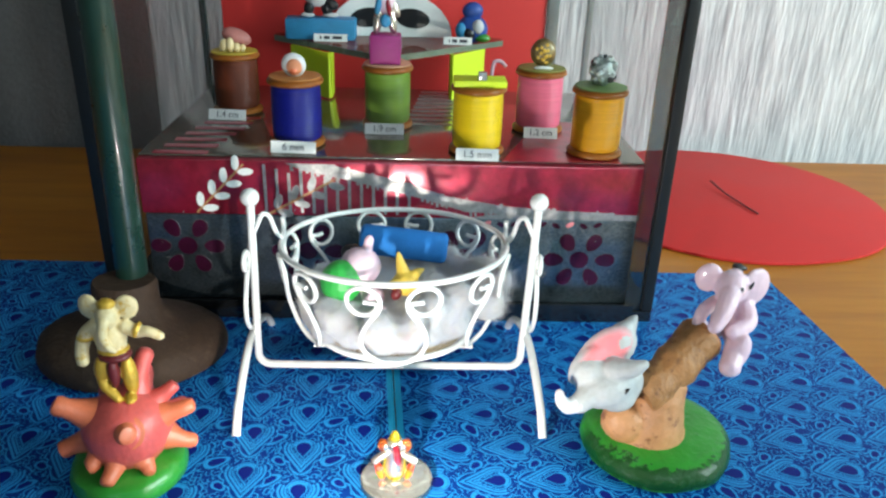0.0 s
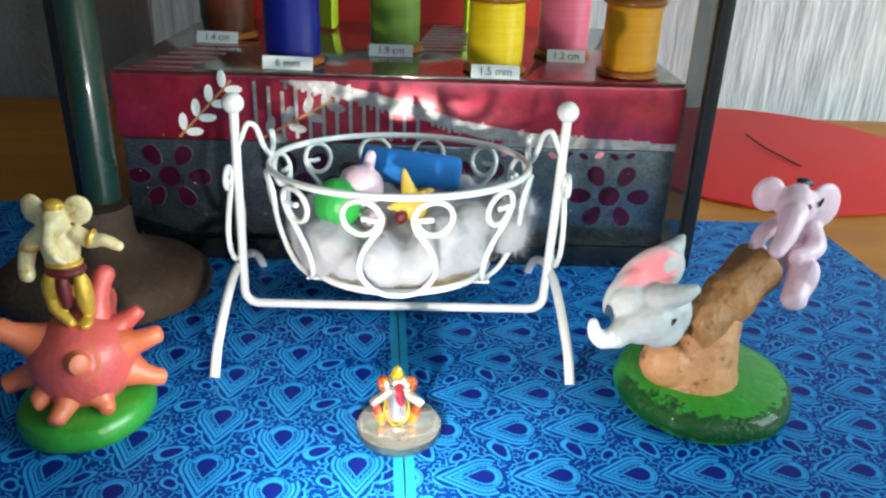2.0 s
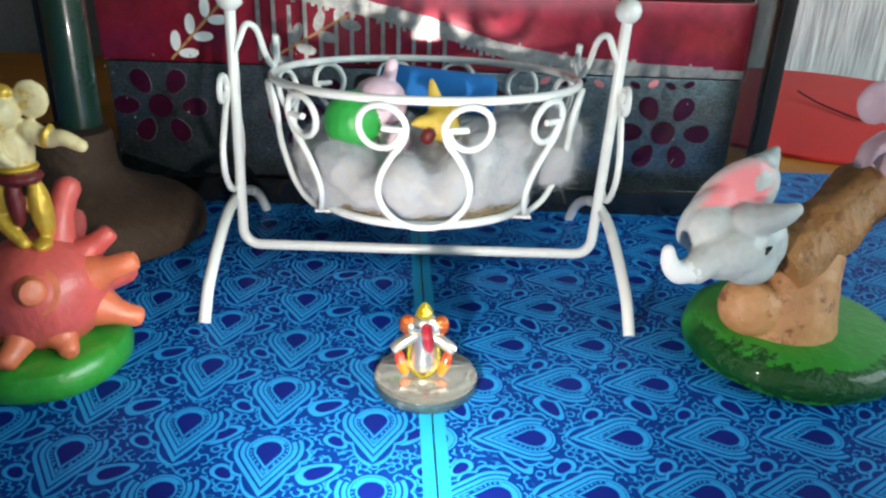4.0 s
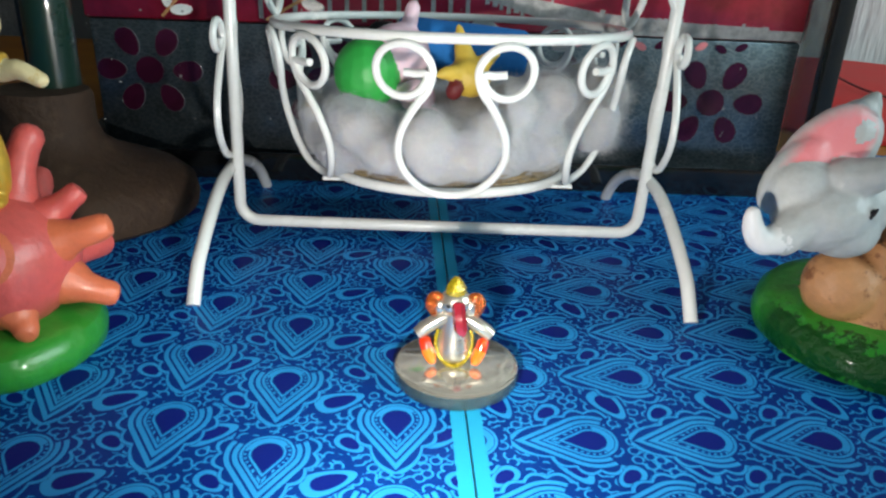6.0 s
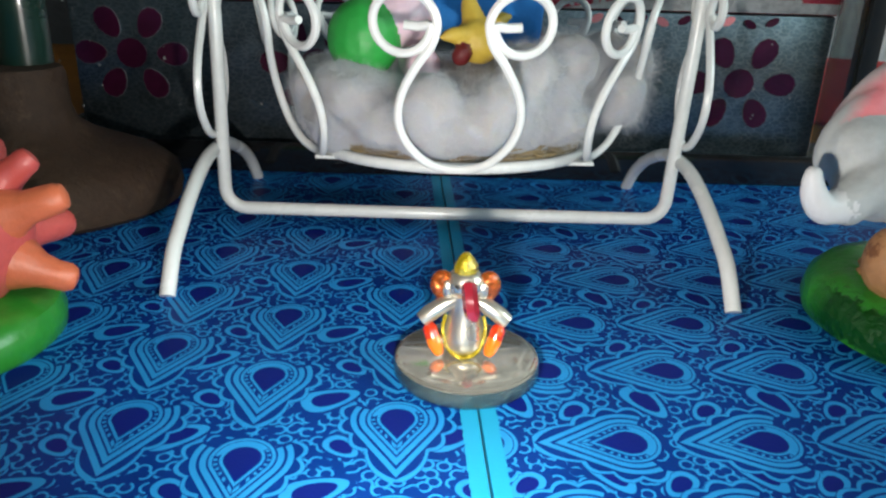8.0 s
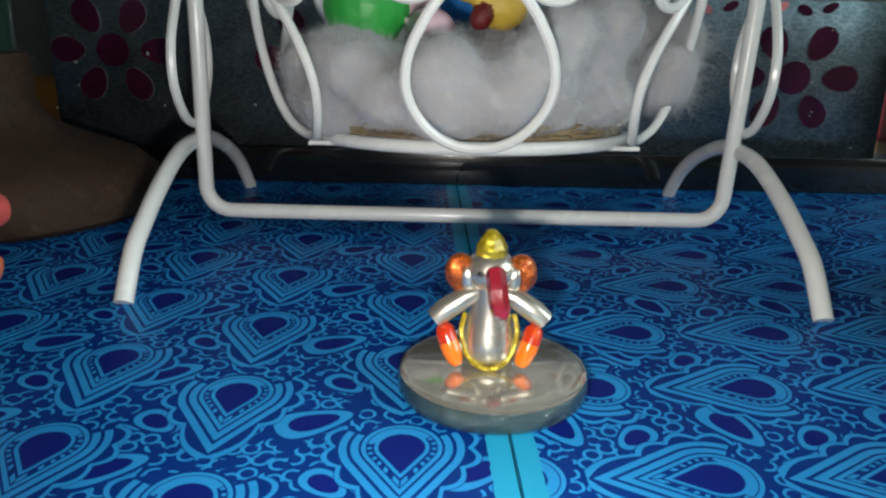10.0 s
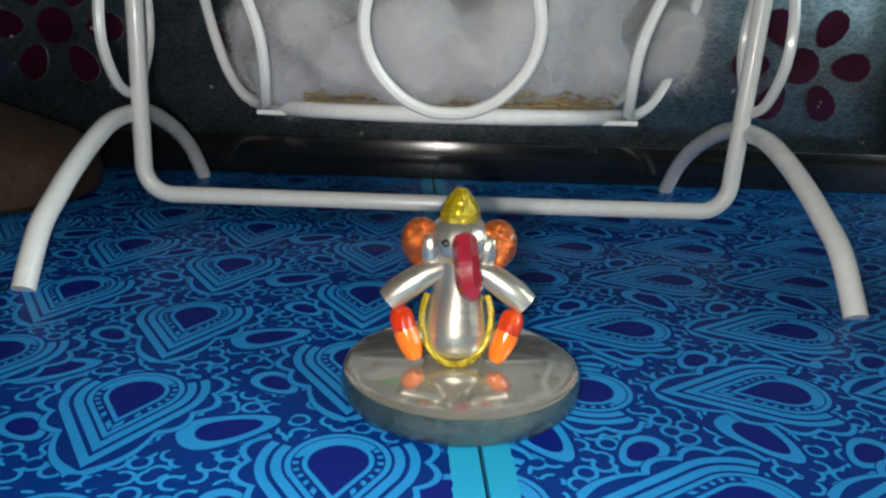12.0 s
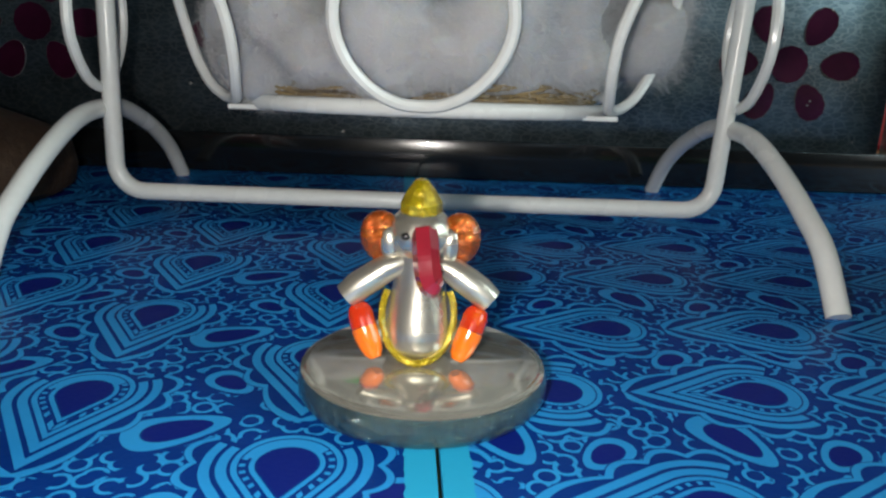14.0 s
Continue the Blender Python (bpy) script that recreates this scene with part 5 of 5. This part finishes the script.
figurine("pink_elephant_figurine", [(up(0.0240, 0.0115, 0.0430), (0.0054, 0.0052, 0.0090), (0, 12, 0), 0), (up(0.0222, 0.0090, 0.0555), (0.0058, 0.0056, 0.0062), (0, 0, 0), 0),
         (up(0.0150, 0.0120, 0.0575), (0.0046, 0.0018, 0.0056), (0, 10, -20), 0), (up(0.0308, 0.0100, 0.0552), (0.0064, 0.0019, 0.0072), (0, -10, 20), 0),
         (up(0.0240, -0.0020, 0.0360), (0.0038, 0.0036, 0.0072), (0, 16, 0), 0), (up(0.0206, -0.0056, 0.0322), (0.0038, 0.0036, 0.0032), (0, 0, 0), 0),
         (up(0.0130, 0.0060, 0.0410), (0.0022, 0.0022, 0.0034), (0, 20, 0), 0),
         (up(0.0236, 0.0038, 0.0570), (0.0007, 0.0005, 0.0009), (0, 0, 0), 1), (up(0.0250, 0.0118, 0.0618), (0.0030, 0.0016, 0.0012), (0, 15, 0), 1), (up(0.0275, 0.0052, 0.0580), (0.0005, 0.0008, 0.0020), (0, 15, 0), 1)],
         [M_PINKCLAY, M_BLACK], "pale pink clay elephant sitting at the log's upper end",
         [([up(0.0205, 0.0050, 0.0545), up(0.0175, 0.0010, 0.0495), up(0.0145, -0.0015, 0.0455)], (0.0038, 0.0024), 0),
          ([up(0.0190, 0.0115, 0.0480), up(0.0135, 0.0075, 0.0468), up(0.0105, 0.0040, 0.0435)], (0.0028, 0.0019), 0),
          ([up(0.0250, 0.0100, 0.0405), up(0.0248, 0.0020, 0.0378), up(0.0206, -0.0056, 0.0328)], (0.0048, 0.0036), 0),
          ([up(0.0285, 0.0100, 0.0480), up(0.0280, 0.0035, 0.0445), up(0.0215, 0.0000, 0.0430)], (0.0036, 0.0025), 0)], skin=0.0005)
figurine("grey_elephant_figurine", [((0.0712, 0.2672, 0.0322), (0.0098, 0.0074, 0.0070), (0, -12, 0), 0), ((0.0752, 0.2676, 0.0292), (0.0070, 0.0066, 0.0054), (0, 0, 0), 0),
         ((0.0794, 0.2705, 0.0320), (0.0052, 0.0062, 0.0076), (0, 10, 0), 0), ((0.0672, 0.2688, 0.0362), (0.0070, 0.0050, 0.0062), (0, 20, 0), 0),
         ((0.0705, 0.2730, 0.0412), (0.0074, 0.0034, 0.0124), (0, 34, 0), 1), ((0.0654, 0.2708, 0.0384), (0.0050, 0.0036, 0.0086), (0, 30, 0), 1),
         ((0.0751, 0.2735, 0.0424), (0.0056, 0.0036, 0.0092), (0, 30, 0), 1), ((0.0763, 0.2752, 0.0474), (0.0044, 0.0026, 0.0060), (0, 40, 0), 0),
         ((0.0770, 0.2612, 0.0350), (0.0004, 0.0007, 0.0016), (0, 32, 0), 2)],
         [M_GREYCLAY, M_GREYEAR, M_BLACK, M_WHITECLAY], "grey clay elephant with a rose ear leaning on the stump",
         [([(0.0670, 0.2650, 0.0318), (0.0622, 0.2628, 0.0290)], (0.0046, 0.0034), 0),
          ([(0.0622, 0.2628, 0.0290), (0.0582, 0.2615, 0.0288), (0.0558, 0.2608, 0.0312), (0.0549, 0.2605, 0.0344)], (0.0032, 0.0015), 3),
          ([(0.0762, 0.2742, 0.0466), (0.0794, 0.2768, 0.0502), (0.0815, 0.2785, 0.0524)], (0.0044, 0.0011), 0),
          ([(0.0735, 0.2668, 0.0392), (0.0785, 0.2640, 0.0418), (0.0818, 0.2635, 0.0436)], (0.0044, 0.0017), 0)], skin=0.0005)

# ---------------------------------------------------------------- crystal figure on a glass disc
DX, DY = 0.0030, 0.2568
bm = bmesh.new()
add_lathe(bm, [(0, 0), (0.0106, 0), (0.0116, 0.0005), (0.0120, 0.0012), (0.0120, 0.0024), (0.0117, 0.0032), (0.0109, 0.0036), (0, 0.0036)], (DX, DY, 0), 64)
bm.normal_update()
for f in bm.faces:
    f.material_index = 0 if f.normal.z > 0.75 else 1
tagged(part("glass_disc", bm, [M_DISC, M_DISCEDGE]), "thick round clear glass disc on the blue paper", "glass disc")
bm = bmesh.new()
fx, fy, fz = DX - 0.0006, DY + 0.0012, 0.0036
add_lathe(bm, [(0, 0.0), (0.0026, 0.0002), (0.0035, 0.0010), (0.0040, 0.0020), (0.0037, 0.0036), (0.0032, 0.0054), (0.0027, 0.0074), (0.0025, 0.0092), (0.0024, 0.0108), (0, 0.0112)], (fx, fy, fz), 32)
add_blob(bm, (fx, fy, fz + 0.0127), (0.0034, 0.0029, 0.0030), slot=0, seg=24, rings=16)
for s in (-1, 1):
    add_blob(bm, (fx + s * 0.0038, fy - 0.0002, fz + 0.0124), (0.0022, 0.0015, 0.0027), (0, s * 8, 0), 1, 18, 11)
    add_blob(bm, (fx + s * 0.0029, fy - 0.0009, fz + 0.0120), (0.0013, 0.0011, 0.0019), (0, s * 8, 0), 0, 12, 8)
    add_tube(bm, [(fx + s * 0.0012, fy - 0.0008, fz + 0.0102), (fx + s * 0.0032, fy - 0.0012, fz + 0.0095), (fx + s * 0.0060, fy - 0.0016, fz + 0.0076), (fx + s * 0.0072, fy - 0.0018, fz + 0.0066)], [0.0010, 0.0014, 0.0015, 0.0013], 14)
    lp = smooth_path([(fx + s * 0.0060, fy - 0.0014, fz + 0.0058), (fx + s * 0.0053, fy - 0.0024, fz + 0.0036), (fx + s * 0.0040, fy - 0.0034, fz + 0.0008)], 4)
    add_tube(bm, [(fx + s * 0.0020, fy - 0.0012, fz + 0.0024), (fx + s * 0.0048, fy - 0.0024, fz + 0.0030)], 0.0009, 8)
    add_tube(bm, lp[:5], [0.0006, 0.0011, 0.0013, 0.0013, 0.0013], 12, slot=3)
    add_tube(bm, lp[4:], [0.0013, 0.0013, 0.0012, 0.0010, 0.0006], 12, slot=6)
    add_blob(bm, (fx + s * 0.0013, fy - 0.0025, fz + 0.0131), (0.0005, 0.0004, 0.0004), (0, 0, 0), 5, 8, 6)
crown = [(0.0021, 0.0150), (0.0021, 0.0160), (0.0014, 0.0172), (0.0006, 0.0182), (0, 0.0184)]
add_lathe(bm, [(r, z) for r, z in [(0, 0.0149)] + crown], (fx, fy, fz), 9, slot=2)
tr = smooth_path([(fx + 0.0004, fy - 0.0022, fz + 0.0140), (fx + 0.0007, fy - 0.0038, fz + 0.0120), (fx + 0.0009, fy - 0.0044, fz + 0.0104), (fx + 0.0013, fy - 0.0046, fz + 0.0091), (fx + 0.0022, fy - 0.0048, fz + 0.0086)], 4)
add_tube(bm, tr, [0.0005] + [0.0013] * (len(tr) - 5) + [0.0012, 0.0011, 0.0010, 0.0007], 6, slot=4)
ringp = [(fx + 0.0036 * math.sin(t), fy - 0.0016 - 0.0020 * math.cos(t), fz + 0.0048 - 0.0044 * math.cos(t)) for t in [radians(-120 + 12 * k) for k in range(21)]]
add_tube(bm, ringp, 0.00038, 8, slot=2)
bmesh.ops.scale(bm, vec=(0.95, 0.95, 0.95), space=Matrix.Translation((-fx, -fy, -fz)), verts=bm.verts[:])
crystal = part("crystal_figurine", bm, [M_CRYSTAL, M_AMBER, M_YELLOWC, M_ORANGEC, M_REDC, M_BLACK, M_YELLOWORANGE])
for f in crystal.data.polygons:      # the ears and the crown are cut in facets
    f.use_smooth = f.material_index not in (1, 2, 4)
tagged(crystal, "clear crystal elephant-headed figure with amber ears and yellow crown", "figurine")
